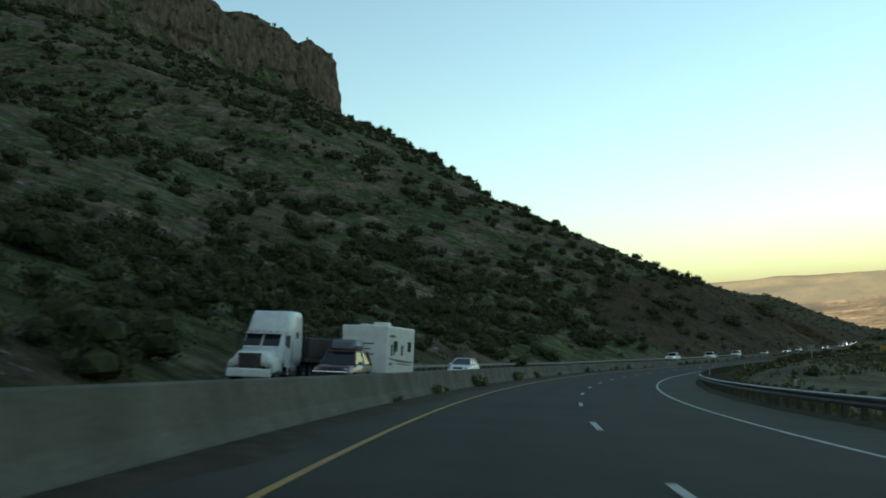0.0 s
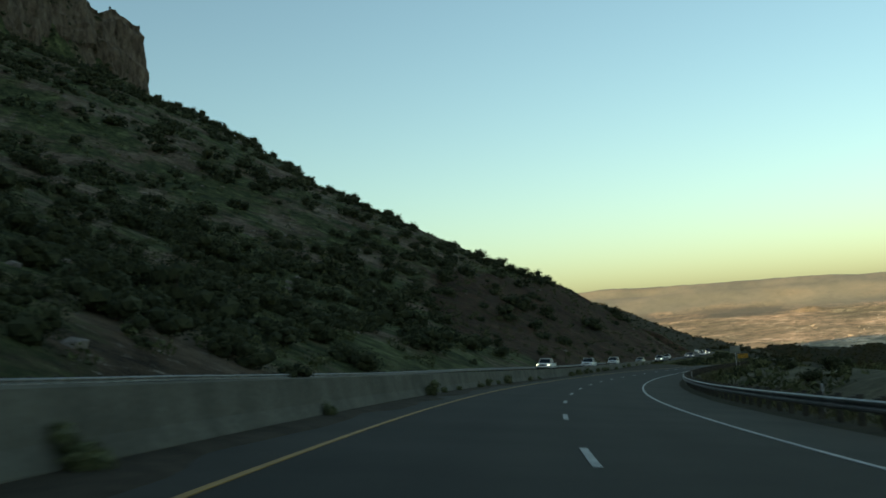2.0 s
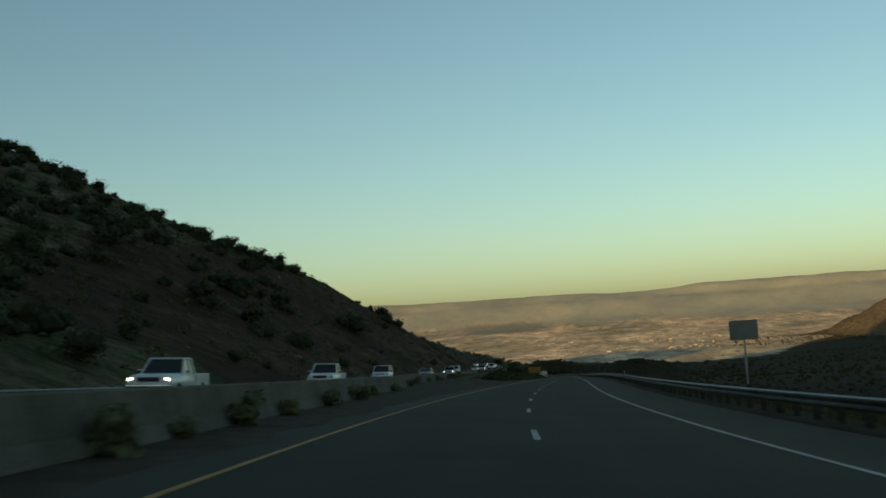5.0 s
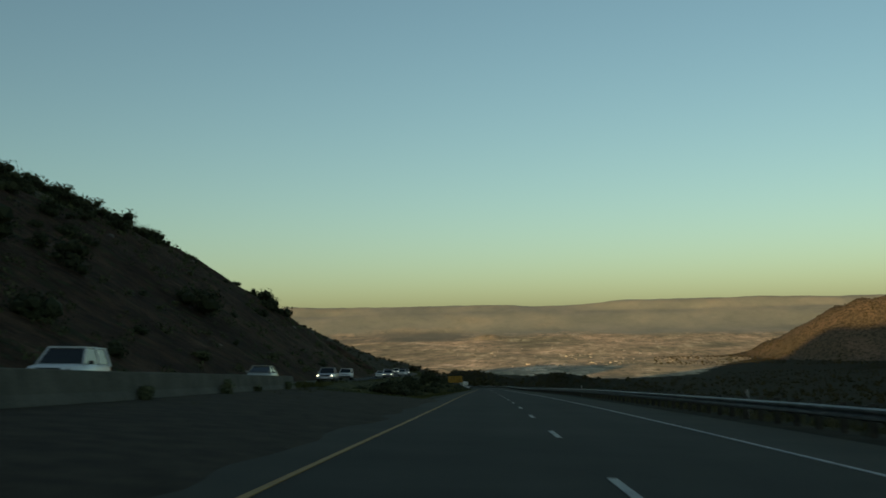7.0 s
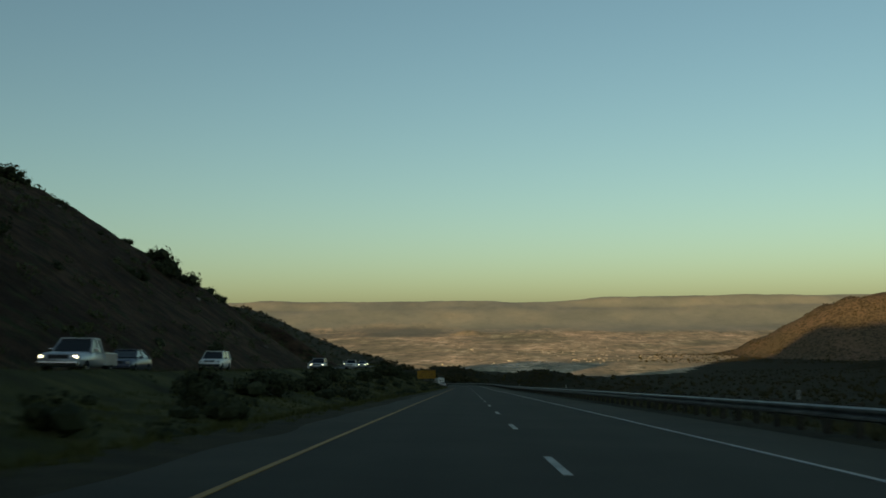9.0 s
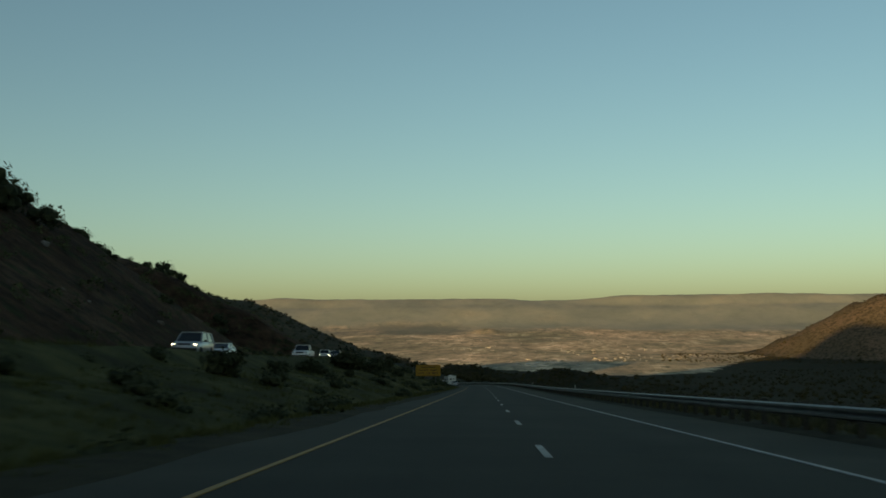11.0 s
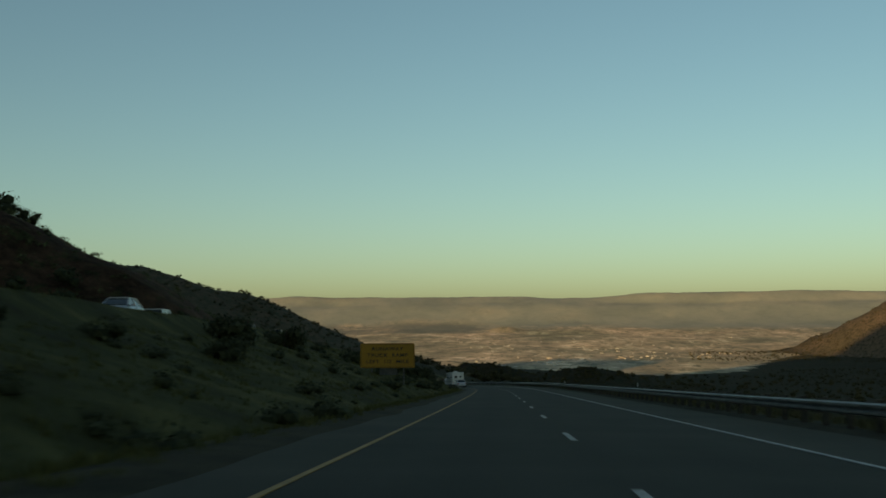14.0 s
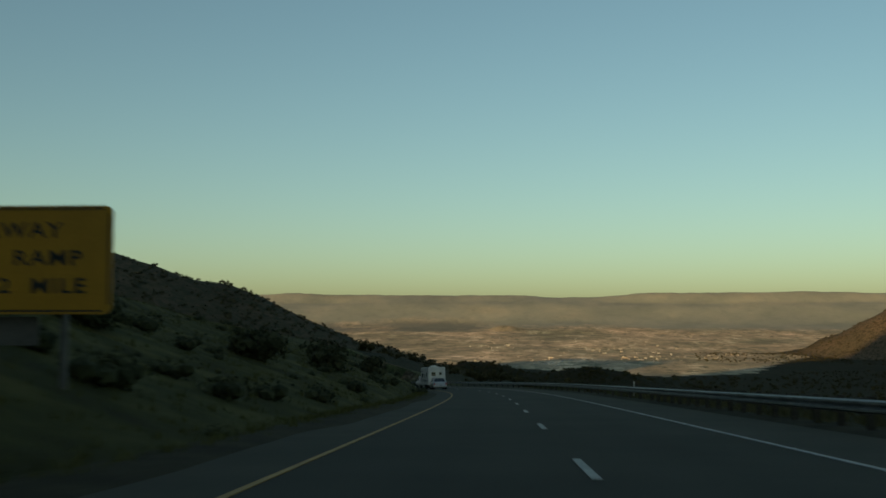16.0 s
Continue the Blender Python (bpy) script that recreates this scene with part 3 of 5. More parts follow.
def build_cliff():
    ss = np.concatenate([np.arange(60, 612, 1.5), np.full(14, 612.0)])
    turn = np.concatenate([np.zeros(368), np.linspace(0, 1, 14)])
    a = np.interp(ss, S, HTURN)
    u = cliff_u(ss)
    x, y = np.interp(ss, S, HX) + u * np.cos(a), np.interp(ss, S, HY) - u * np.sin(a)
    nx, ny = np.cos(a), -np.sin(a)
    # the end turns back round the corner
    x, y = x - nx * turn * 60 + np.sin(a) * np.sin(turn * math.pi / 2) * 15, y - ny * turn * 60 + np.cos(a) * np.sin(turn * math.pi / 2) * 15
    base = land(x + nx * 4, y + ny * 4) - 4
    run = np.cumsum(np.concatenate([[0], np.hypot(np.diff(x), np.diff(y))]))
    rows = []
    heights = np.linspace(0, 1, 22)
    rim = base + 53 + rough(run, run * 0, 26, 5, 2.0) * 22
    # the rim runs level out to the corner
    level = np.interp(570, ss[:368], (base + 45)[:368]) - 1 + rough(run, run * 0, 20, 4, 6.0) * 12
    past = fade(ss, 570, 600)
    rim = rim * (1 - past) + level * past - 7 * fade(ss, 601, 612) - 6 * turn
    for i in range(0, len(ss) - 20, 2):
        CLIFF_RIM.append((x[i] - nx[i] * 5, y[i] - ny[i] * 5, rim[i] - 0.9))
    for k in heights:
        columns = np.abs(rough(run, run * 0 + k * 3, 11, 4, 4.0)) * 24 + np.abs(rough(run, run * 0 + k * 40, 6, 3, 7.0)) * 9 + 2.5 * (soft_noise(run / 40, run * 0 + round(k * 4), 3.0) > 0.5)
        lean = -2.5 * k + 5.0 - columns * 0.8 - (3 if k > 0.95 else 0)
        top = base + (rim - base) * k
        rows.append(np.stack([x + nx * lean, y + ny * lean, top], -1))
    rows.append(np.stack([x - nx * 16, y - ny * 16, rim - 1.0], -1))
    return tagged(sheet("cliff", rows, ROCK, False), "fluted brown rock cliff band along the hilltop", "cliff", kind="structure")


cliff = build_cliff()


# ---- plants ----
def leaf_material(name, dark, light):
    m, n, l, b = surface(name, 0.9)
    g = n.new("ShaderNodeNewGeometry")
    c = ramp(n, l, g.outputs["Random Per Island"], [(0.0, dark), (1.0, light)])
    l.new(c, b.inputs["Base Color"])
    return m


JUNIPER = leaf_material("juniper_foliage", (0.026, 0.031, 0.017), (0.069, 0.074, 0.038))
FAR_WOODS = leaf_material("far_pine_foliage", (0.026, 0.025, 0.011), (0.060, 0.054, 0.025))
# lighter than the other far pines: haze is put into the leaf colour
HAZED_SPUR_WOODS = leaf_material("hazed_pine_foliage", (0.044, 0.046, 0.027), (0.088, 0.084, 0.050))
SCRUB = leaf_material("scrub_foliage", (0.055, 0.063, 0.028), (0.125, 0.130, 0.062))
GRASS = leaf_material("grass_blades", (0.072, 0.074, 0.025), (0.115, 0.112, 0.042))
WEED = leaf_material("weed_leaves", (0.075, 0.085, 0.042), (0.16, 0.17, 0.09))
DRY = leaf_material("dry_weed_stems", (0.06, 0.06, 0.03), (0.13, 0.12, 0.06))
BARK = mottled("grey_brown_bark", (0.06, 0.045, 0.035), (0.11, 0.09, 0.07), 3, 0.95)
STONE = mottled("pale_boulder_stone", (0.12, 0.10, 0.085), (0.24, 0.205, 0.175), 0.7, 0.95, fine=6, bump=0.05)


def core_ball(detail):
    bm = bmesh.new()
    bmesh.ops.create_icosphere(bm, subdivisions=detail, radius=1.0)
    v = np.array([[q.co[:] for q in f.verts] for f in bm.faces])
    bm.free()
    return v.reshape(-1, 3)


CORES = {1: core_ball(1)}


def foliage(rng, lobes, leaves, size, flat=0.8, core=1):
    """Vertices and triangles of a crown: small leaf sprays set round several lobes."""
    centre = lobes[rng.integers(0, len(lobes), leaves)]
    d = rng.normal(size=(leaves, 3))
    d /= np.linalg.norm(d, axis=1)[:, None]
    d[:, 2] *= flat
    r = centre[:, 3] * (0.72 + 0.42 * rng.random(leaves) ** 0.6)
    p = centre[:, :3] + d * r[:, None]
    p[:, 2] = np.maximum(p[:, 2], 0.05)
    a, b = rng.normal(size=(2, leaves, 3))
    # sprays lie mostly along the outside of the crown
    a, b = a - d * (0.8 * (a * d).sum(1))[:, None], b - d * (0.6 * (b * d).sum(1))[:, None]
    a = a / np.linalg.norm(a, axis=1)[:, None] * (size * (0.6 + 0.8 * rng.random(leaves)))[:, None]
    b = b / np.linalg.norm(b, axis=1)[:, None] * (size * (0.4 + 0.6 * rng.random(leaves)))[:, None]
    v = np.stack([p - a * 0.5, p + a * 0.5, p + b], 1).reshape(-1, 3)
    if not core:
        return v
    # the dense inside of every lobe, lumpy
    inside = []
    for cx, cy, cz, r in lobes:
        c = CORES[core]
        lump = 0.86 + 0.30 * rough(c[:, 0] + cx, c[:, 1] + c[:, 2] * 1.7 + cy, 0.7, 2, 3.0)
        q = c * (lump * r * 0.74)[:, None] * (1, 1, flat) + (cx, cy, cz)
        q[:, 2] = np.maximum(q[:, 2], 0.02)
        inside.append(q)
    return np.concatenate([v] + inside)


def soup(name, v, material, parent=None):
    me = bpy.data.meshes.new(name)
    me.from_pydata(v.tolist(), [], np.arange(len(v)).reshape(-1, 3).tolist())
    me.materials.append(material)
    ob = new(name, me)
    if parent is not None:
        ob.parent = parent
    return ob


def lobes_for(rng, height, width, count):
    out = []
    for i in range(count):
        a, r = rng.random() * 6.283, width * 0.5 * (0.15 + 0.55 * rng.random())
        rad = width * (0.20 + 0.16 * rng.random())
        out.append((math.cos(a) * r, math.sin(a) * r, rad * 0.5 + (height - rad * 1.4) * rng.random() ** 1.3, rad))
    return np.array(out)


def trunk_mesh(rng, height, width):
    bm = bmesh.new()
    for i in range(3):
        a, lean = rng.random() * 6.283, 0.15 + 0.3 * rng.random()
        top = Vector((math.cos(a) * width * lean, math.sin(a) * width * lean, height * (0.5 + 0.25 * rng.random())))
        made = bmesh.ops.create_cone(bm, segments=6, radius1=0.11 * height / 3, radius2=0.03, depth=1.0, cap_ends=True)["verts"]
        q = top.to_track_quat("Z", "Y").to_matrix().to_4x4()
        bmesh.ops.transform(bm, matrix=q @ Matrix.Diagonal((1, 1, top.length + 0.3, 1)) @ Matrix.Translation((0, 0, 0.5 - 0.3 / (top.length + 0.3))), verts=made)
    return bm


def juniper(rng, height, width, leaves=1250):
    t = new("juniper_tree")
    part("trunk", trunk_mesh(rng, height, width), BARK, t)
    soup("crown", foliage(rng, lobes_for(rng, height, width, 13), leaves, 0.25), JUNIPER, t)
    return tagged(t, "dense dark green juniper on the dry slope", "tree", "junipers on the hillside")


rng = np.random.default_rng(11)


def hill_spots(count, s0, s1, d0, d1, power=1.0, bare=0.2):
    """Places on the hillside: s evenly, distance up the slope thinning out."""
    s = s0 + (s1 - s0) * rng.random(count)
    u = other_u(s) - 6.6 - d0 - (d1 - d0) * rng.random(count) ** power
    # the cut above the road is nearly bare
    keep = (s < 225) | (other_u(s) - 6.6 - u > np.interp(s, [225, 330], [22, 42])) | (rng.random(count) < bare)
    s, u = s[keep], u[keep]
    a = np.interp(s, S, HTURN)
    x, y = np.interp(s, S, HX) + u * np.cos(a), np.interp(s, S, HY) - u * np.sin(a)
    return x, y, ground_z(x, y)


def clumps(count, each, reach, s0, s1, d0, d1, power=1.0, bare=0.2):
    """Places in loose groves."""
    x, y, z = hill_spots(count, s0, s1, d0, d1, power, bare)
    n = 1 + rng.integers(0, each, len(x))
    x, y = np.repeat(x, n), np.repeat(y, n)
    x, y = x + rng.normal(size=len(x)) * reach, y + rng.normal(size=len(y)) * reach
    return x, y, ground_z(x, y)


def build_junipers():
    kinds = [juniper(rng, 2.4 + 2.2 * rng.random(), 3.2 + 2.4 * rng.random()) for _ in range(8)]
    # the trees nearest to the road, one by one
    x, y, z = hill_spots(230, 10, 560, 4, 75, 0.8)
    # and those along the crest of the spur, against the sky
    cu = np.linspace(-58, -330, 62) + rng.normal(size=62) * 2
    cs = np.interp(-cu, [60, 73, 94, 113, 128, 151, 182, 202, 250, 305, 341], [503, 488, 478, 466, 460, 460, 468, 504, 561, 582, 592]) + rng.normal(size=62) * 4 - 2
    ca = np.interp(cs, S, HTURN)
    cx, cy = np.interp(cs, S, HX) + cu * np.cos(ca), np.interp(cs, S, HY) - cu * np.sin(ca)
    x, y, z = np.concatenate([x, cx]), np.concatenate([y, cy]), np.concatenate([z, ground_z(cx, cy)])
    size = (0.65 + 0.75 * rng.random(len(x))) * np.interp(np.arange(len(x)) - (len(x) - 62), [-1, 0, 9, 22, 61], [1.0, 0.36, 0.42, 1.0, 1.25])
    # big old trees on the knoll of the second spur
    ks, ku, kk = np.array([(652, -80.5, 0.9), (650, -83, 1.15), (651, -85.5, 1.05), (649, -88.5, 0.8), (647.5, -74.2, 0.45), (641, -98, 1.35), (643, -101, 1.6), (640, -104, 1.5), (642, -108, 1.2), (505.5, -53, 0.4), (507, -48.5, 0.4), (503.5, -56, 0.45), (500, -60.5, 0.55), (497, -64, 0.6)]).T
    ka = np.interp(ks, S, HTURN)
    kx, ky = np.interp(ks, S, HX) + ku * np.cos(ka), np.interp(ks, S, HY) - ku * np.sin(ka)
    x, y, z, size = np.concatenate([x, kx]), np.concatenate([y, ky]), np.concatenate([z, ground_z(kx, ky)]), np.concatenate([size, kk])
    for i in range(len(x)):
        k = size[i]
        m = pose(x[i], y[i], z[i] - 0.2 - 0.4 * k, 0, 0, rng.random() * 360) @ Matrix.Diagonal((k, k, k * (0.85 + 0.3 * rng.random()), 1))
        if i < len(kinds):
            kinds[i].matrix_basis = m
        else:
            made = copy_thing(kinds[i % len(kinds)], Matrix())
            made.matrix_basis = m


def scatter(name, kinds, spots, scale, material, label, category, kind="stuff"):
    """Many small plants as one mesh."""
    x, y, z = spots
    out = []
    for i in range(len(x)):
        v = kinds[i % len(kinds)]
        a, k = rng.random() * 6.283, scale[0] + (scale[1] - scale[0]) * rng.random() ** 1.5
        c, s_ = math.cos(a) * k, math.sin(a) * k
        w = np.empty_like(v)
        w[:, 0], w[:, 1], w[:, 2] = v[:, 0] * c - v[:, 1] * s_ + x[i], v[:, 0] * s_ + v[:, 1] * c + y[i], v[:, 2] * k + z[i] - 0.1
        out.append(w)
    return tagged(soup(name, np.concatenate(out), material), label, category, kind=kind)


build_junipers()
_far = [foliage(rng, lobes_for(rng, 3.2, 4.4, 5), 240, 0.42) for _ in range(6)]
_near = [foliage(rng, lobes_for(rng, 3.0, 4.0, 6), 520, 0.26) for _ in range(6)]
_thin = [foliage(rng, lobes_for(rng, 2.8, 4.2, 4), 36, 0.75) for _ in range(6)]
scatter("upper_woods", _thin, clumps(1150, 6, 4.2, -60, 700, 115, 410, 1.0), (0.6, 1.8), JUNIPER, "dark junipers dotted over the upper hillside", "woods")
scatter("hillside_woods", _far, clumps(430, 4, 2.4, -60, 700, 5, 125, 0.9), (0.55, 1.5), JUNIPER, "scattered dark junipers over the whole dry hillside", "woods")
_low = [foliage(rng, lobes_for(rng, 0.9, 1.6, 4), 48, 0.28, core=0) for _ in range(6)]
_herb = [foliage(rng, lobes_for(rng, 0.7, 1.6, 3), 18, 0.5, core=0) for _ in range(6)]
scatter("hillside_herbs", _herb, hill_spots(6200, -30, 660, 20, 330, 0.8, 0.9), (0.5, 1.6), SCRUB, "grey-green herbs and tufts all over the slope", "herbs")
scatter("hillfoot_woods", _near, hill_spots(400, -40, 640, 1.5, 45, 1.0), (0.35, 0.95), JUNIPER, "dark bushes crowding the foot of the hillside", "woods")
_rim = np.array(CLIFF_RIM)[rng.random(len(CLIFF_RIM)) < 0.5]
_rim[:, :2] += rng.normal(size=(len(_rim), 2)) * 1.5
scatter("rim_woods", _far, _rim.T, (0.4, 0.95), JUNIPER, "dark junipers along the rim of the cliff", "woods")
_s = 80 + 540 * rng.random(420)
_u = cliff_u(_s) + 4 + 34 * rng.random(420)
_a = np.interp(_s, S, HTURN)
_x, _y = np.interp(_s, S, HX) + _u * np.cos(_a), np.interp(_s, S, HY) - _u * np.sin(_a)
scatter("cliff_foot_woods", _thin, (_x, _y, ground_z(_x, _y)), (0.5, 1.2), JUNIPER, "dark junipers below the foot of the cliff", "woods")
scatter("toe_bushes", _near, clumps(70, 4, 2.0, -30, 170, 1.5, 26, 1.0), (0.5, 1.2), JUNIPER, "dark rounded bushes at the toe of the slope", "bushes")
scatter("slope_foot_bushes", _near, clumps(110, 3, 2.2, -15, 230, 1.0, 44, 0.8), (0.5, 1.3), JUNIPER, "dark bushes thick on the foot of the slope", "bushes")
scatter("hillside_scrub", _low, hill_spots(3000, -40, 680, 1.0, 75, 0.9, 0.8), (0.5, 1.6), SCRUB, "low grey-green scrub between the junipers", "scrub")
_u = 8.5 + 75 * rng.random(1500) ** 1.3
_s = -10 + 700 * rng.random(1500)
_p = road_point(_s, _u)
scatter("roadside_scrub", _low, (_p[:, 0], _p[:, 1], ground_z(_p[:, 0], _p[:, 1])), (0.5, 1.7), SCRUB, "low scrub on the slope behind the guard rail", "scrub")
_u = 34 + 290 * rng.random(850)
_s = 20 + 760 * rng.random(850)
_p = road_point(_s, _u)
scatter("valley_woods", _thin, (_p[:, 0], _p[:, 1], ground_z(_p[:, 0], _p[:, 1])), (0.4, 1.1), JUNIPER, "dark junipers on the slope below the road", "woods")


def ridge_spots(count, crest, width):
    c = np.array(crest, float)
    seg = rng.integers(0, len(c) - 1, count)
    t = rng.random(count)
    p = c[seg] + (c[seg + 1] - c[seg]) * t[:, None]
    toward = np.array(CENTRE)[:2] - p[:, :2]
    toward /= np.linalg.norm(toward, axis=1)[:, None]
    d = width * rng.random(count) ** 1.3 - 8
    x, y = p[:, 0] + toward[:, 0] * d, p[:, 1] + toward[:, 1] * d
    return x, y, ground_z(x, y)


_a = np.radians(20 + 46 * rng.random(2700))
_d = 560 + 1190 * rng.random(2700) ** 0.75
_x, _y = CENTRE[0] + np.sin(_a) * _d, CENTRE[1] + np.cos(_a) * _d
_clump = [foliage(rng, lobes_for(rng, 5, 8, 3), 24, 1.6) for _ in range(5)]
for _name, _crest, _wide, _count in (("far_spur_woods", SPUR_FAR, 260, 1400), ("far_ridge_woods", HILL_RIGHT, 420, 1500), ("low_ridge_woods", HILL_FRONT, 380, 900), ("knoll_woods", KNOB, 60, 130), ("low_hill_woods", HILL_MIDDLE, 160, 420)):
    scatter(_name, _clump, ridge_spots(_count, _crest, _wide), (0.3, 0.8), HAZED_SPUR_WOODS if _crest is SPUR_FAR else FAR_WOODS, "distant dark woods over a low ridge", "woods")

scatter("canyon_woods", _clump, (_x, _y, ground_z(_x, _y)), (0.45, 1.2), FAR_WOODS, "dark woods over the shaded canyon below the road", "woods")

# stones on the slope
def boulder(seed):
    bm = bmesh.new()
    bmesh.ops.create_icosphere(bm, subdivisions=1, radius=0.5)
    r = np.random.default_rng(seed)
    for v in bm.verts:
        v.co = v.co * (0.7 + 0.6 * r.random())
        v.co.z *= 0.6
    v = np.array([q.co[:] for f in bm.faces for q in f.verts])
    bm.free()
    return v


_rocks = [boulder(i) for i in range(6)]
scatter("hillside_stones", _rocks, hill_spots(2600, 0, 640, 1, 330, 0.9, 0.25), (0.3, 1.9), STONE, "pale loose boulders on the dry slope", "stones")


# grass on the median, where the carriageways part
def tuft(r, blades, height):
    a = r.random(blades) * 6.283
    root = np.stack([np.cos(a), np.sin(a), a * 0], -1) * (0.22 * r.random(blades))[:, None]
    tip = root + np.stack([np.cos(a) * 0.25, np.sin(a) * 0.25, 1 + 0 * a], -1) * (height * (0.5 + 0.6 * r.random(blades)))[:, None]
    side = np.stack([-np.sin(a), np.cos(a), a * 0], -1) * 0.03
    return np.stack([root - side, root + side, tip], 1).reshape(-1, 3)


def median_spots(count, s0, s1):
    s = s0 + (s1 - s0) * rng.random(count)
    k = rng.random(count)
    u = -6.3 + (other_u(s) + 6.2 + 6.3) * k
    p = road_point(s, u)
    return p[:, 0], p[:, 1], ground_z(p[:, 0], p[:, 1])


scatter("median_grass", [tuft(rng, 10, 0.26) for _ in range(5)], median_spots(10500, 285, 680), (0.6, 1.2), GRASS, "long green and straw-coloured grass on the median", "grass")
_s = -20 + 640 * rng.random(6000)
_p = road_point(_s, 6.95 + 3.2 * rng.random(6000) ** 1.5, -0.12)
_g = ground_z(_p[:, 0], _p[:, 1])
scatter("verge_grass", [tuft(rng, 12, 0.36) for _ in range(4)], (_p[:, 0], _p[:, 1], np.maximum(_g, _p[:, 2] + 0.1)), (0.5, 1.2), DRY, "dry grass under and behind the guard rail", "grass")
_s = 292 + 390 * rng.random(4200)
_p = road_point(_s, -5.55 - 1.5 * rng.random(4200) ** 0.8, 0.03)
scatter("shoulder_grass", [tuft(rng, 10, 0.24) for _ in range(4)], (_p[:, 0], _p[:, 1], _p[:, 2]), (0.5, 1.2), GRASS, "grass along the edge of the inner shoulder", "grass")
_s = 300 + 390 * rng.random(3600)
_p = road_point(_s, other_u(_s) + 5.3 + 0.9 * rng.random(3600), other_h(_s) + 0.08)
scatter("lip_grass", [tuft(rng, 10, 0.42) for _ in range(4)], (_p[:, 0], _p[:, 1], _p[:, 2]), (0.5, 1.3), GRASS, "long grass along the edge of the opposite carriageway", "grass")
_brush = [foliage(rng, lobes_for(rng, 0.9, 1.7, 5), 130, 0.16) for _ in range(5)]
scatter("median_brush", _brush, median_spots(230, 318, 680), (0.35, 1.25), JUNIPER, "low dark brush dotted over the grassy median", "brush")
scatter("median_weeds", [tuft(rng, 16, 0.5) for _ in range(4)], median_spots(500, 232, 300), (0.5, 1.1), DRY, "sparse dry weeds on the bare dirt median", "weeds")


def far_town():
    """Pale houses of the town in the valley, each a small block with a pitched roof, as one mesh."""
    v, f = [], []
    knots = [(26.5, 2120), (27.4, 2180), (28.3, 2300), (31.5, 2240), (33.2, 2330), (34.6, 2420), (35.8, 2480), (30.0, 2650), (25.0, 2750)]
    for i in range(150):
        a, d = knots[i % len(knots)] if i < 100 else (23 + 15 * rng.random(), 2060 + 1500 * rng.random())
        a, d = radians(a + 0.8 * rng.normal()), max(d + 70 * rng.normal(), 2050)
        x, y = CENTRE[0] + math.sin(a) * d, CENTRE[1] + math.cos(a) * d
        z = float(ground_z(np.array([x]), np.array([y]))[0])
        w, l, h = 0.8 + 4.5 * rng.random() ** 4, 1 + 2.5 * rng.random(), 0.5 + 1.0 * rng.random() ** 2
        k = len(v)
        v += [(x - w, y - l, z - 3), (x + w, y - l, z - 3), (x + w, y + l, z - 3), (x - w, y + l, z - 3), (x - w, y - l, z + h), (x + w, y - l, z + h), (x + w, y + l, z + h), (x - w, y + l, z + h), (x - w, y, z + h * 1.5), (x + w, y, z + h * 1.5)]
        f += [tuple(k + i for i in q) for q in ((0, 1, 5, 4), (2, 3, 7, 6), (1, 2, 6, 9, 5), (3, 0, 4, 8, 7), (4, 5, 9, 8), (6, 7, 8, 9))]
    me = bpy.data.meshes.new("far_town")
    me.from_pydata(v, [], f)
    me.materials.append(mottled("pale_house_walls", (0.26, 0.24, 0.21), (0.58, 0.55, 0.50), 0.02, 0.8, fine=0.3, bump=0.01))
    return tagged(new("far_town", me), "pale houses of a distant town on the valley floor", "town", kind="stuff")


far_town()


# ---- guard rails ----
def rail_profile(face):
    front = [(0.0, 0.70), (-0.075, 0.66), (-0.075, 0.61), (0.0, 0.565), (0.0, 0.545), (-0.075, 0.50), (-0.075, 0.45), (0.0, 0.41)]
    back = [(u + 0.02, h) for u, h in front[::-1]]
    return [(face * u, h) for u, h in front + back + front[:1]]


def box_mesh(bm, size, centre, bevel=0.0):
    made = bmesh.ops.create_cube(bm, size=1.0)["verts"]
    bmesh.ops.transform(bm, matrix=Matrix.Translation(centre) @ Matrix.Diagonal((*size, 1)), verts=made)
    if bevel:
        edges = list({e for v in made for e in v.link_edges})
        bmesh.ops.bevel(bm, geom=edges, offset=bevel, segments=2, affect="EDGES", profile=0.6)
    return bm


def guard_rail(name, at, height, face, s0, s1, label):
    rail = tagged(new(name), label, "guard rail", kind="structure")
    prof = rail_profile(face)
    # beam panels end to end, each over four bays
    s = s0
    while s < s1:
        sheet("rail_panel", along(s, s + 7.612, 1.903, lambda q: [(at(q) + u, height(q) + h) for u, h in prof]), GALVANISED, False, rail)
        s += 7.62
    post = bpy.data.meshes.new("post")
    bm = box_mesh(bmesh.new(), (0.15, 0.11, 1.5), (face * 0.26, 0, 0.02))
    box_mesh(bm, (0.16, 0.15, 0.36), (face * 0.10, 0, 0.55))
    bm.to_mesh(post)
    bm.free()
    post.materials.append(TIMBER)
    s = s0 + 0.9
    while s < s1:
        p = road_point(s, at(s), height(s))
        ob = new("post", post)
        ob.parent = rail
        ob.matrix_basis = pose(p[0], p[1], p[2], 0, 0, -math.degrees(np.interp(s, S, TURN)))
        s += 1.905 if s1 - s0 < 560 else 3.81 if s > 600 or s < 0 else 1.905
    return rail


guard_rail("guard_rail", lambda s: 6.62, lambda s: 0.0, 1, -40, 860, "galvanised W-beam guard rail on timber posts along the outer shoulder")
guard_rail("guard_rail_opposite", lambda s: other_u(s) - 6.0, lambda s: other_h(s) + np.interp(s, [48, 62, 74, 100], [0.05, 0.05, -0.13, -0.20]), -1, 48, 300, "galvanised guard rail at the foot of the hillside")

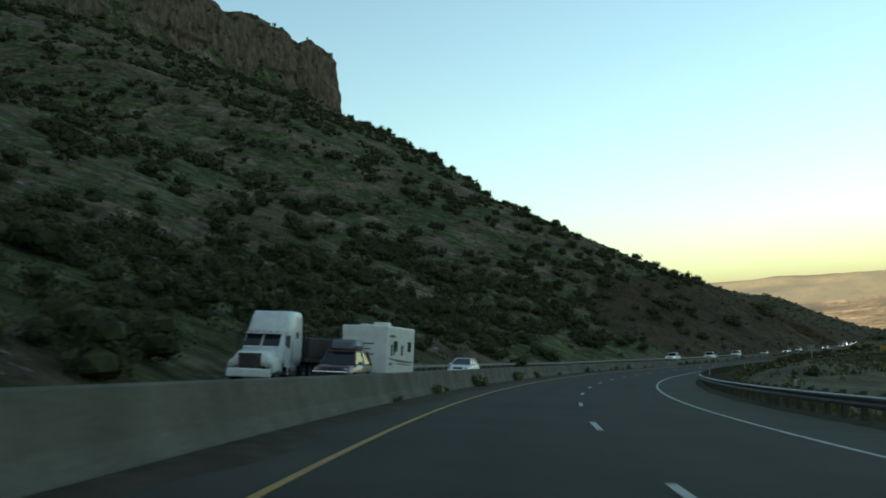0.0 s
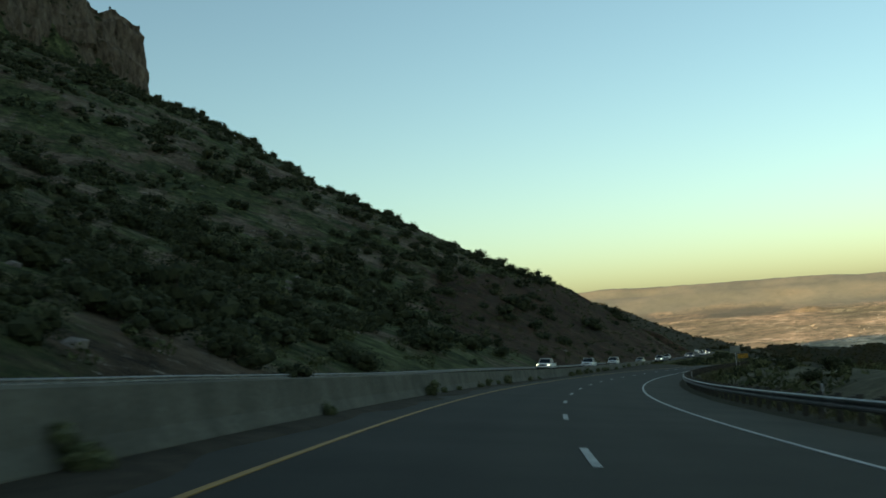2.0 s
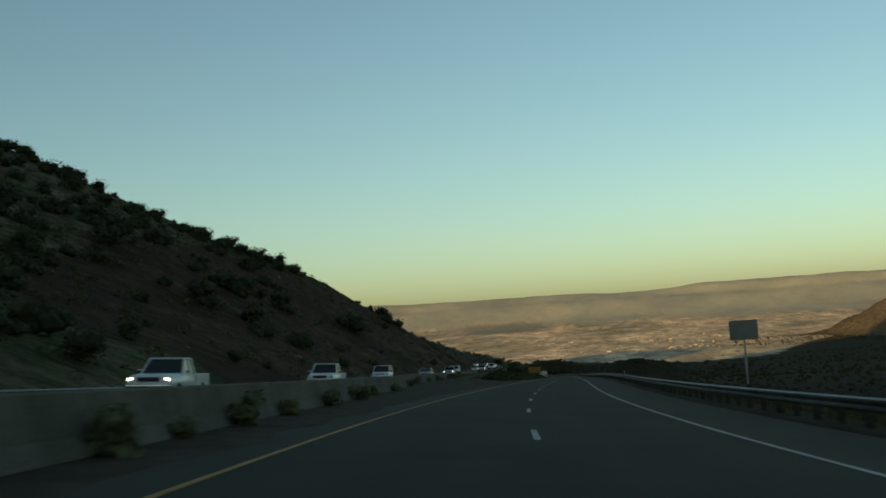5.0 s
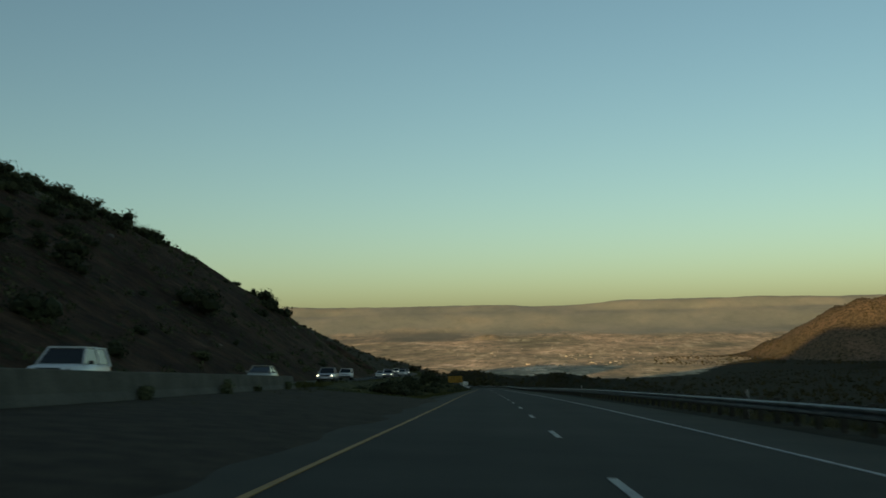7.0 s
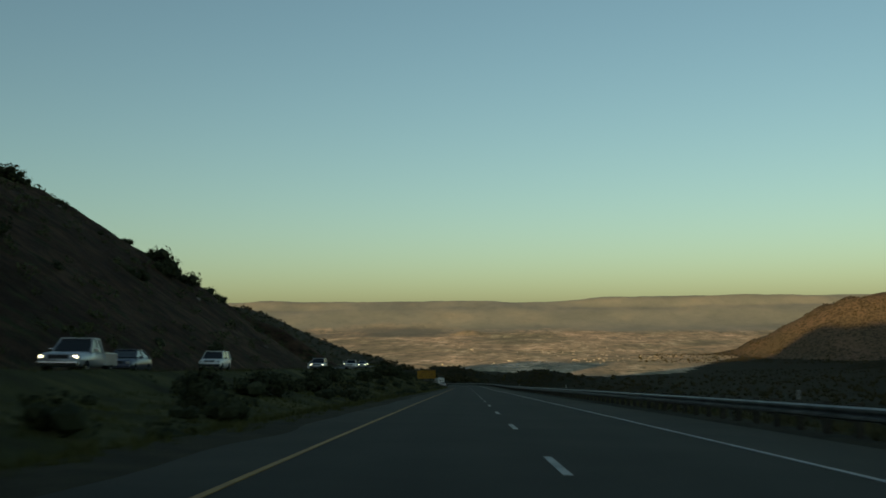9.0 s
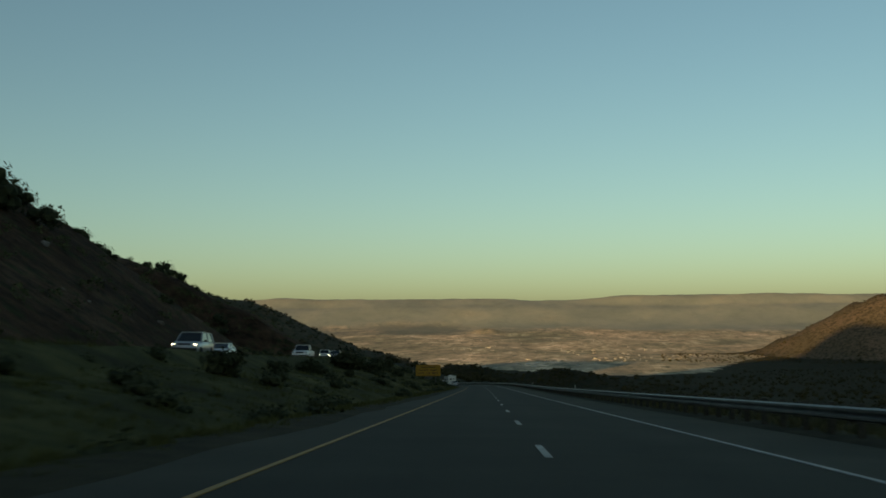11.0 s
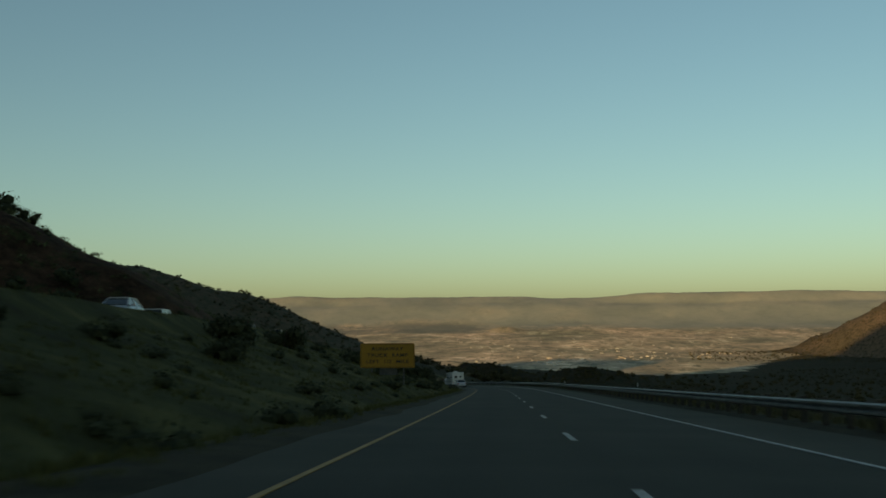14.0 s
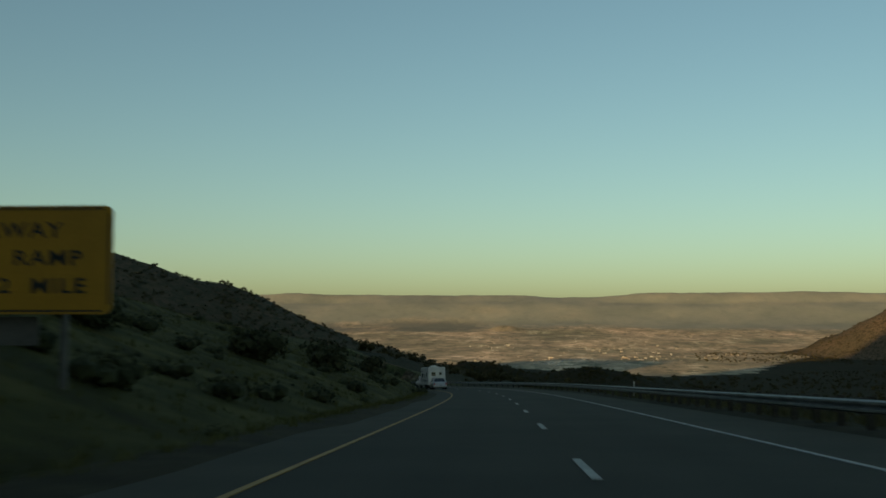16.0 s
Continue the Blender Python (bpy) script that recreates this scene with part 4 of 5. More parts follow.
# ---- signs ----
SIGN_YELLOW = mottled("yellow_sign_sheeting", (0.38, 0.19, 0.012), (0.45, 0.225, 0.016), 1.0, 0.5, fine=60, bump=0.0005)
SIGN_BLACK = mottled("black_sign_lettering", (0.012, 0.012, 0.012), (0.02, 0.02, 0.02), 3, 0.6)
SIGN_METAL = mottled("dull_aluminium", (0.30, 0.31, 0.32), (0.40, 0.41, 0.42), 1.2, 0.55, 0.6, bump=0.001)


SIGN_POST = mottled("grey_steel_post", (0.06, 0.062, 0.058), (0.10, 0.102, 0.095), 2.0, 0.6)
SIGN_DARK = mottled("dull_grey_sign_back", (0.19, 0.20, 0.17), (0.27, 0.28, 0.24), 1.2, 0.6)


def rounded_panel(width, height, depth, radius, at=(0, 0, 0)):
    """An upright panel facing -y, its middle at the given place."""
    bm = bmesh.new()
    ring = []
    for cx, cz, a0 in ((1, 1, 0), (-1, 1, 90), (-1, -1, 180), (1, -1, 270)):
        for k in range(5):
            a = radians(a0 + k * 22.5)
            ring.append((cx * (width / 2 - radius) + radius * math.cos(a), cz * (height / 2 - radius) + radius * math.sin(a)))
    front = [bm.verts.new((x + at[0], at[1] - depth / 2, z + at[2])) for x, z in ring]
    back = [bm.verts.new((x + at[0], at[1] + depth / 2, z + at[2])) for x, z in ring]
    bm.faces.new(front), bm.faces.new(back[::-1])
    for i in range(len(ring)):
        j = (i + 1) % len(ring)
        bm.faces.new((front[i], back[i], back[j], front[j]))
    bmesh.ops.recalc_face_normals(bm, faces=bm.faces)
    return bm


def lettering(text, size, at, parent, material, stretch=1.0):
    curve = bpy.data.curves.new("lettering", "FONT")
    curve.body, curve.size, curve.align_x, curve.align_y = text, size, "CENTER", "CENTER"
    curve.extrude, curve.offset, curve.space_character = 0.002, size * 0.018, 1.15
    curve.materials.append(material)
    ob = new("lettering", curve)
    ob.parent = parent
    ob.matrix_basis = pose(*at, 90, 0, 0) @ Matrix.Diagonal((stretch, 1, 1, 1))
    return ob


def post_mesh(x, y, z0, z1, size=0.12):
    return box_mesh(bmesh.new(), (size, size, z1 - z0), (x, y, (z0 + z1) / 2), 0.008)


def ramp_sign():
    sign = new("road_sign")
    part("panel", rounded_panel(4.6, 2.06, 0.04, 0.16, (0, 0, 3.35)), SIGN_YELLOW, sign, "deep yellow sign panel with rounded corners")
    # the black border, four bars
    for w, h, x, z in ((4.25, 0.035, 0, 4.32), (4.25, 0.035, 0, 2.38), (0.035, 1.7, -2.235, 3.35), (0.035, 1.7, 2.235, 3.35)):
        part("border_bar", box_mesh(bmesh.new(), (w, 0.006, h), (x, -0.023, z)), SIGN_BLACK, sign)
    for text, z, w in (("RUNAWAY", 3.90, 1.2), ("TRUCK  RAMP", 3.37, 1.2), ("LEFT  1/2  MILE", 2.84, 1.2)):
        lettering(text, 0.40, (0, -0.024, z), sign, SIGN_BLACK, w)
    for x in (-1.35, 1.35):
        part("post", post_mesh(x, 0.14, -0.6, 4.2), SIGN_POST, sign, "dull grey steel post")
    part("rear_panel", rounded_panel(1.5, 0.55, 0.02, 0.04, (0.05, 0.25, 2.0)), SIGN_POST, sign, "bare grey metal back of a smaller sign")
    for z in (2.6, 3.4, 4.15):
        part("brace", box_mesh(bmesh.new(), (4.3, 0.05, 0.06), (0, 0.05, z)), SIGN_METAL, sign)
    p = road_point(567, -10.64)
    sign.matrix_basis = pose(p[0], p[1], p[2] + 0.02, 0, 0, -math.degrees(np.interp(567, S, TURN)))
    return tagged(sign, "yellow runaway truck ramp warning sign on two steel posts", "road sign")


ramp_sign()


def rear_sign(s, u, width, height, middle):
    sign = new("road_sign")
    p = road_point(s, u)
    g = float(land(np.array([p[0]]), np.array([p[1]]))[0]) - p[2]
    part("panel", rounded_panel(width, height, 0.03, 0.06, (0, 0, middle)), SIGN_DARK, sign, "dull grey-blue panel")
    part("post", post_mesh(0, 0.06, g - 0.4, middle + height / 2 - 0.05, 0.09), SIGN_METAL, sign)
    sign.matrix_basis = pose(p[0], p[1], p[2], 0, 0, -math.degrees(np.interp(s, S, TURN)) - 4)
    return tagged(sign, "plain grey rectangular sign on a post behind the guard rail", "road sign")


rear_sign(215.5, 10.3, 1.35, 0.95, 3.1)


def delineator(s, u):
    d = new("delineator_post")
    p = road_point(s, u)
    g = float(land(np.array([p[0]]), np.array([p[1]]))[0]) - p[2]
    part("post", box_mesh(bmesh.new(), (0.07, 0.02, 1.1 - g), (0, 0, (1.1 + g) / 2 - 0.1), 0.004), SIGN_METAL, d)
    part("reflector", box_mesh(bmesh.new(), (0.09, 0.012, 0.16), (0, -0.018, 0.9), 0.004), WHITE_PAINT, d, "white reflector plate")
    d.matrix_basis = pose(*p, 0, 0, -math.degrees(np.interp(s, S, TURN)))
    return tagged(d, "slim metal delineator post with a white reflector", "post", "delineators along the guard rail")


for _s in (28, 90, 152, 214 + 55, 330, 392, 468, 545, 610):
    delineator(_s, 7.3)

# ---- weeds along the foot of the barrier ----
def weed(s, size, side=0.55):
    w = new("roadside_weed")
    r = np.random.default_rng(int(s * 7))
    lobes = lobes_for(r, 0.75, 0.8, 6)
    soup("leaves", foliage(r, lobes, 420, 0.13), WEED, w)
    soup("stem", tuft(r, 22, 0.7), DRY, w)
    u = barrier_u(s) + side
    p = road_point(s, u, float(barrier_h(s)))
    w.matrix_basis = pose(p[0], p[1], p[2] - 0.03, 0, 0, s * 50) @ Matrix.Diagonal((size, size, size, 1))
    return tagged(w, "bushy grey-green weed growing at the foot of the barrier", "weed", "weeds along the barrier")


for _s, _k in ((20, 0.45), (28.5, 0.6), (31.7, 0.4), (41.5, 1.0), (58, 1.05), (69, 0.75), (81.5, 0.55), (99, 0.9), (103, 0.45), (108, 0.4), (115.5, 0.6), (119.6, 0.65), (124.5, 0.5), (128.5, 1.1), (141, 0.7), (147, 0.5), (168.8, 0.9), (171.8, 0.8), (176.5, 1.1), (180, 0.6), (184, 1.0), (189, 0.7), (196, 0.9), (203, 1.0), (210, 0.7), (221, 0.9), (236, 0.8), (246, 1.1), (250, 0.7), (263, 0.8), (276, 0.9), (284, 0.7), (295, 0.8)):
    weed(_s, _k, 0.3 + 0.2 * _k)
# shrubs on the median
def shrub(s, u, k, name="median_shrub", label="rounded dark shrub in the grass of the median", group="shrubs on the median"):
    t = new(name)
    r = np.random.default_rng(int(s))
    part("stem", trunk_mesh(r, 1.4, 1.6), BARK, t)
    soup("crown", foliage(r, lobes_for(r, 1.5, 2.3, 9), 900, 0.22), JUNIPER, t)
    p = road_point(s, u)
    t.matrix_basis = pose(p[0], p[1], float(land(np.array([p[0]]), np.array([p[1]]))[0]) - 0.1, 0, 0, s * 31) @ Matrix.Diagonal((k, k, k, 1))
    return tagged(t, label, "shrub", group)


for _s, _u, _k in ((318, -9.5, 0.9), (337, -9.6, 0.7), (344, -11.6, 0.9), (352, -10.5, 1.0), (371, -11.0, 1.1), (395, -13, 1.2), (420, -12.5, 0.9), (438, -13.5, 0.7), (452, -14, 0.9), (465, -12.5, 0.5), (480, -15, 1.7), (488, -13, 1.2), (505, -15.5, 0.9), (522, -13, 0.8), (540, -17, 1.4), (560, -18, 1.3), (585, -16, 1.2), (602, -13.5, 1.3), (618, -12, 1.2), (634, -14, 1.5), (648, -11, 1.3)):
    shrub(_s, _u, _k)
for _s, _u, _k in ((104, 14, 0.6), (118, 12.5, 0.5), (127, 15.5, 0.8), (139, 11.5, 0.55), (147, 14.5, 0.8), (155, 11.5, 0.7), (162, 13.5, 0.9), (169, 10.6, 0.6), (176, 12.0, 0.8), (92, 16, 0.7)):
    shrub(_s, _u, _k, "roadside_shrub", "dark shrub on the earth bank behind the guard rail", "shrubs on the bank")


# ---- vehicles: each stands on its wheels, nose along +y ----
def paint(name, colour, rough_=0.35, metal=0.0):
    m, n, l, b = surface(name, rough_, metal)
    v = n.new("ShaderNodeTexCoord").outputs["Object"]
    dirt = ramp(n, l, grain(n, l, v, 1.6, 6), [(0.35, tuple(c * 0.82 for c in colour)), (0.65, colour)])
    l.new(dirt, b.inputs["Base Color"])
    b.inputs["Coat Weight"].default_value = 0.3
    return m


CAR_WHITE = paint("white_car_paint", (0.72, 0.73, 0.72))
CAR_SILVER = paint("silver_car_paint", (0.42, 0.44, 0.46), 0.35, 0.4)
CAR_DARK = paint("dark_red_car_paint", (0.07, 0.018, 0.018))
CAR_BLUE = paint("dark_blue_car_paint", (0.03, 0.04, 0.07))
CAR_TAN = paint("tan_car_paint", (0.33, 0.30, 0.24))
ROOF_BOX = paint("dark_grey_roof_box", (0.075, 0.078, 0.085), 0.5)
TRUCK_WHITE = paint("white_truck_paint", (0.62, 0.63, 0.62), 0.4)
FIBREGLASS = paint("white_trailer_panel", (0.66, 0.66, 0.63), 0.5)
TRIM = mottled("black_plastic_trim", (0.012, 0.012, 0.013), (0.025, 0.025, 0.026), 5, 0.6)
RUBBER = mottled("tyre_rubber", (0.012, 0.012, 0.012), (0.022, 0.021, 0.02), 8, 0.9)
CHROME = mottled("bright_chrome", (0.55, 0.56, 0.57), (0.65, 0.66, 0.67), 3, 0.2, 1.0, bump=0.0005)
LOAD = mottled("dark_load_tarpaulin", (0.03, 0.026, 0.024), (0.07, 0.055, 0.045), 1.2, 0.85, fine=8, bump=0.03)
RUST = mottled("rusty_steel", (0.055, 0.024, 0.014), (0.13, 0.058, 0.032), 2.5, 0.85, fine=20, bump=0.01)
DECAL = mottled("dark_decal_stripe", (0.05, 0.055, 0.07), (0.09, 0.095, 0.11), 2, 0.5)
TAIL = mottled("red_tail_lamp", (0.25, 0.01, 0.01), (0.35, 0.015, 0.012), 9, 0.3)


def glass_material():
    m, n, l, b = surface("tinted_window_glass", 0.06)
    b.inputs["Base Color"].default_value = (0.012, 0.015, 0.016, 1)
    b.inputs["IOR"].default_value = 1.5
    return m


def lamp_material(name, colour, strength):
    m, n, l, b = surface(name, 0.2)
    b.inputs["Base Color"].default_value = (0.7, 0.7, 0.68, 1)
    b.inputs["Emission Color"].default_value = (*colour, 1)
    b.inputs["Emission Strength"].default_value = strength
    return m


GLASS = glass_material()
LAMP_OFF = mottled("headlamp_lens", (0.35, 0.36, 0.36), (0.5, 0.5, 0.5), 9, 0.15)
LAMP_ON = lamp_material("lit_headlamp", (1.0, 0.93, 0.8), 4.0)
TAIL_ON = lamp_material("lit_tail_lamp", (1.0, 0.06, 0.03), 2.0)


def shell(stations):
    """A closed hull: stations (y, bottom, top, half-width low, half-width high)."""
    bm = bmesh.new()
    rings = []
    for y, zb, zt, wb, wt in stations:
        half = [(wb * 0.88, zb), (wb, zb + (zt - zb) * 0.18), (wb, zb + (zt - zb) * 0.55), (wt, zt - (zt - zb) * 0.10), (wt * 0.90, zt)]
        ring = [(x, z) for x, z in half] + [(-x, z) for x, z in half[::-1]]
        rings.append([bm.verts.new((x, y, z)) for x, z in ring])
    n = len(rings[0])
    for a, b in zip(rings[:-1], rings[1:]):
        for i in range(n):
            j = (i + 1) % n
            bm.faces.new((a[i], a[j], b[j], b[i]))
    bm.faces.new(rings[0][::-1]), bm.faces.new(rings[-1])
    bmesh.ops.recalc_face_normals(bm, faces=bm.faces)
    for f in bm.faces:
        f.smooth = True
    sharp = [e for e in bm.edges if len(e.link_faces) == 2 and e.calc_face_angle(0) > 0.7]
    bmesh.ops.bevel(bm, geom=sharp, offset=0.025, segments=2, affect="EDGES", clamp_overlap=True)
    return bm


def strut(bm, p, q, w):
    p, q = Vector(p), Vector(q)
    made = bmesh.ops.create_cube(bm, size=1.0)["verts"]
    d = q - p
    bmesh.ops.transform(bm, matrix=Matrix.Translation((p + q) / 2) @ d.to_track_quat("Z", "Y").to_matrix().to_4x4() @ Matrix.Diagonal((w, w, d.length + w * 0.6, 1)), verts=made)


def pane(points, thick, normal):
    """A slab of glass on four corners."""
    bm = bmesh.new()
    n = Vector(normal).normalized() * thick
    a = [bm.verts.new(Vector(p)) for p in points]
    b = [bm.verts.new(Vector(p) - n) for p in points]
    bm.faces.new(a), bm.faces.new(b[::-1])
    for i in range(len(a)):
        j = (i + 1) % len(a)
        bm.faces.new((a[i], b[i], b[j], a[j]))
    bmesh.ops.recalc_face_normals(bm, faces=bm.faces)
    return bm


def wheel(parent, x, y, r, w=0.22, rim=None):
    def lathe(profile, segments=20):
        bm = bmesh.new()
        rings = [[bm.verts.new((px, pr * math.cos(k * 6.28318 / segments), pr * math.sin(k * 6.28318 / segments))) for k in range(segments)] for px, pr in profile]
        for a, b in zip(rings[:-1], rings[1:]):
            for k in range(segments):
                bm.faces.new((a[k], a[(k + 1) % segments], b[(k + 1) % segments], b[k]))
        bm.faces.new(rings[0][::-1]), bm.faces.new(rings[-1])
        bmesh.ops.recalc_face_normals(bm, faces=bm.faces)
        return bm
    t = part("tyre", lathe([(-w / 2, r * 0.62), (-w / 2, r * 0.92), (-w * 0.38, r), (w * 0.38, r), (w / 2, r * 0.92), (w / 2, r * 0.62)]), RUBBER, parent)
    side = 1 if x > 0 else -1
    part("rim", lathe([(side * (w / 2 - 0.05), r * 0.62), (side * (w / 2 + 0.004), r * 0.60), (side * (w / 2 - 0.02), r * 0.45), (side * (w / 2 - 0.02), r * 0.18), (side * (w / 2 + 0.01), r * 0.15)]), rim or SIGN_METAL, t)
    t.matrix_basis = pose(x, y, r)
    return t


def cabin(car, belt, roof, w, wr, y0, y1, y2, y3, colour, thick=0.05):
    """Windows, pillars and roof: rear glass foot y0 and head y1, windscreen head y2 and foot y3."""
    wi, wj = w - 0.05, wr - 0.02
    part("windscreen", pane([(-wi, y3, belt), (wi, y3, belt), (wj, y2, roof), (-wj, y2, roof)], 0.03, (0, 1, 0.6)), GLASS, car)
    part("rear_window", pane([(wi, y0, belt), (-wi, y0, belt), (-wj, y1, roof), (wj, y1, roof)], 0.03, (0, -1, 0.5)), GLASS, car)
    for k in (1, -1):
        part("side_window", pane([(k * w, y3 - 0.06, belt), (k * w, y0 + 0.06, belt), (k * wr, y1 + 0.03, roof), (k * wr, y2 - 0.03, roof)], 0.03, (k, 0, 0.2)), GLASS, car)
    bm = bmesh.new()
    for k in (1, -1):
        strut(bm, (k * w, y3, belt - 0.05), (k * wr, y2, roof), 0.07)
        strut(bm, (k * w, y0, belt - 0.05), (k * wr, y1, roof), 0.11)
        m = (y1 + y2) / 2
        strut(bm, (k * w, m, belt - 0.05), (k * wr, m, roof), 0.08)
    box_mesh(bm, (2 * wr + 0.06, y2 - y1 + 0.10, 0.07), (0, (y1 + y2) / 2, roof + 0.02), 0.025)
    part("roof", bm, colour, car)


def fittings(car, L, W, hood, bumper, lit, tail_lit=False, lamp_z=None, colour=TRIM):
    lz = lamp_z or hood - 0.16
    for k in (1, -1):
        part("headlamp", box_mesh(bmesh.new(), (0.22, 0.10, 0.13), (k * (W / 2 - 0.22), L / 2 - 0.05, lz), 0.03), LAMP_ON if lit else LAMP_OFF, car)
        part("tail_lamp", box_mesh(bmesh.new(), (0.20, 0.08, 0.22), (k * (W / 2 - 0.16), -L / 2 + 0.03, lz + 0.06), 0.02), TAIL_ON if tail_lit else TAIL, car)
        part("mirror", box_mesh(bmesh.new(), (0.20, 0.10, 0.14), (k * (W / 2 + 0.08), L * 0.14, hood + 0.12), 0.03), colour, car)
    part("grille", box_mesh(bmesh.new(), (W - 1.0, 0.06, 0.18), (0, L / 2 - 0.02, lz), 0.02), TRIM, car)
    part("front_bumper", box_mesh(bmesh.new(), (W - 0.12, 0.18, 0.20), (0, L / 2 + 0.02, bumper), 0.05), colour, car)
    part("rear_bumper", box_mesh(bmesh.new(), (W - 0.12, 0.18, 0.20), (0, -L / 2 - 0.02, bumper), 0.05), colour, car)
    part("number_plate", box_mesh(bmesh.new(), (0.31, 0.02, 0.16), (0, -L / 2 - 0.12, bumper + 0.12), 0.004), WHITE_PAINT, car)


def sedan(colour, lit=False, tail=False):
    c = new("sedan_car")
    part("body", shell([(-2.35, 0.38, 0.82, 0.78, 0.70), (-2.2, 0.28, 0.98, 0.88, 0.80), (-1.3, 0.22, 1.0, 0.90, 0.84), (0, 0.22, 0.97, 0.90, 0.84), (1.0, 0.22, 0.95, 0.90, 0.82), (2.0, 0.28, 0.80, 0.88, 0.74), (2.36, 0.38, 0.62, 0.76, 0.64)]), colour, c)
    cabin(c, 0.97, 1.40, 0.80, 0.60, -1.85, -1.10, 0.25, 1.15, colour)
    for x in (0.80, -0.80):
        for y in (1.42, -1.38):
            wheel(c, x, y, 0.32)
    fittings(c, 4.7, 1.78, 0.85, 0.42, lit, tail, 0.66, colour)
    return c


def suv(colour, lit=False, roof_box=False, tail=False):
    c = new("suv_car")
    part("body", shell([(-2.35, 0.45, 1.05, 0.84, 0.80), (-2.25, 0.35, 1.15, 0.93, 0.88), (0, 0.32, 1.15, 0.95, 0.90), (1.0, 0.32, 1.12, 0.95, 0.88), (2.1, 0.36, 1.02, 0.93, 0.84), (2.40, 0.45, 0.85, 0.84, 0.76)]), colour, c)
    cabin(c, 1.12, 1.72, 0.87, 0.70, -2.28, -2.05, 0.35, 1.10, colour)
    for x in (0.84, -0.84):
        for y in (1.45, -1.42):
            wheel(c, x, y, 0.38, 0.25)
    fittings(c, 4.75, 1.9, 1.05, 0.55, lit, tail, 0.86)
    if roof_box:
        part("roof_box", shell([(-1.9, 1.80, 2.10, 0.50, 0.42), (-1.5, 1.78, 2.34, 0.66, 0.58), (-0.1, 1.78, 2.34, 0.66, 0.56), (0.45, 1.80, 2.00, 0.52, 0.42)]), ROOF_BOX, c, "dark grey cargo box strapped on the roof")
        part("bull_bar", box_mesh(bmesh.new(), (1.7, 0.10, 0.12), (0, 2.52, 0.72), 0.04), CHROME, c, "bright chrome front bar")
    return c


def pickup(colour, lit=False, tail=False):
    c = new("pickup_truck")
    part("body", shell([(-0.75, 0.42, 1.10, 0.95, 0.90), (0.9, 0.40, 1.12, 0.97, 0.90), (1.2, 0.40, 1.12, 0.97, 0.88), (2.45, 0.44, 1.04, 0.95, 0.84), (2.75, 0.52, 0.92, 0.88, 0.78)]), colour, c)
    bm = box_mesh(bmesh.new(), (1.80, 2.0, 0.12), (0, -1.76, 0.62), 0.02)
    for k in (1, -1):
        box_mesh(bm, (0.10, 2.0, 0.62), (k * 0.92, -1.76, 0.80), 0.03)
    box_mesh(bm, (1.9, 0.08, 0.60), (0, -2.76, 0.80), 0.03)
    box_mesh(bm, (1.9, 0.06, 0.60), (0, -0.80, 0.80), 0.02)
    part("bed", bm, colour, c, "open cargo bed with a tailgate")
    cabin(c, 1.10, 1.72, 0.88, 0.72, -0.74, -0.60, 0.35, 1.05, colour)
    for x in (0.84, -0.84):
        for y in (1.70, -1.72):
            wheel(c, x, y, 0.38, 0.26)
    fittings(c, 5.5, 1.94, 1.08, 0.55, lit, tail, 0.86, CHROME)
    return c


def swoosh(x, y0, y1, z0, rise, wide):
    """A decal on the side wall: a sweeping band that tapers to both ends."""
    bm = bmesh.new()
    out = 0.012 if x > 0 else -0.012
    rows = []
    for i in range(13):
        t = i / 12
        half = wide * 0.5 * math.sin(math.pi * (0.08 + 0.84 * t)) ** 0.7
        zc = z0 + rise * t * t
        rows.append([bm.verts.new((x + dx, y0 + (y1 - y0) * t, zc + h)) for dx, h in ((-out, -half), (out, -half), (out, half), (-out, half))])
    for a, b in zip(rows[:-1], rows[1:]):
        for i in range(4):
            bm.faces.new((a[i], a[(i + 1) % 4], b[(i + 1) % 4], b[i]))
    bm.faces.new(rows[0]), bm.faces.new(rows[-1][::-1])
    bmesh.ops.recalc_face_normals(bm, faces=bm.faces)
    return bm


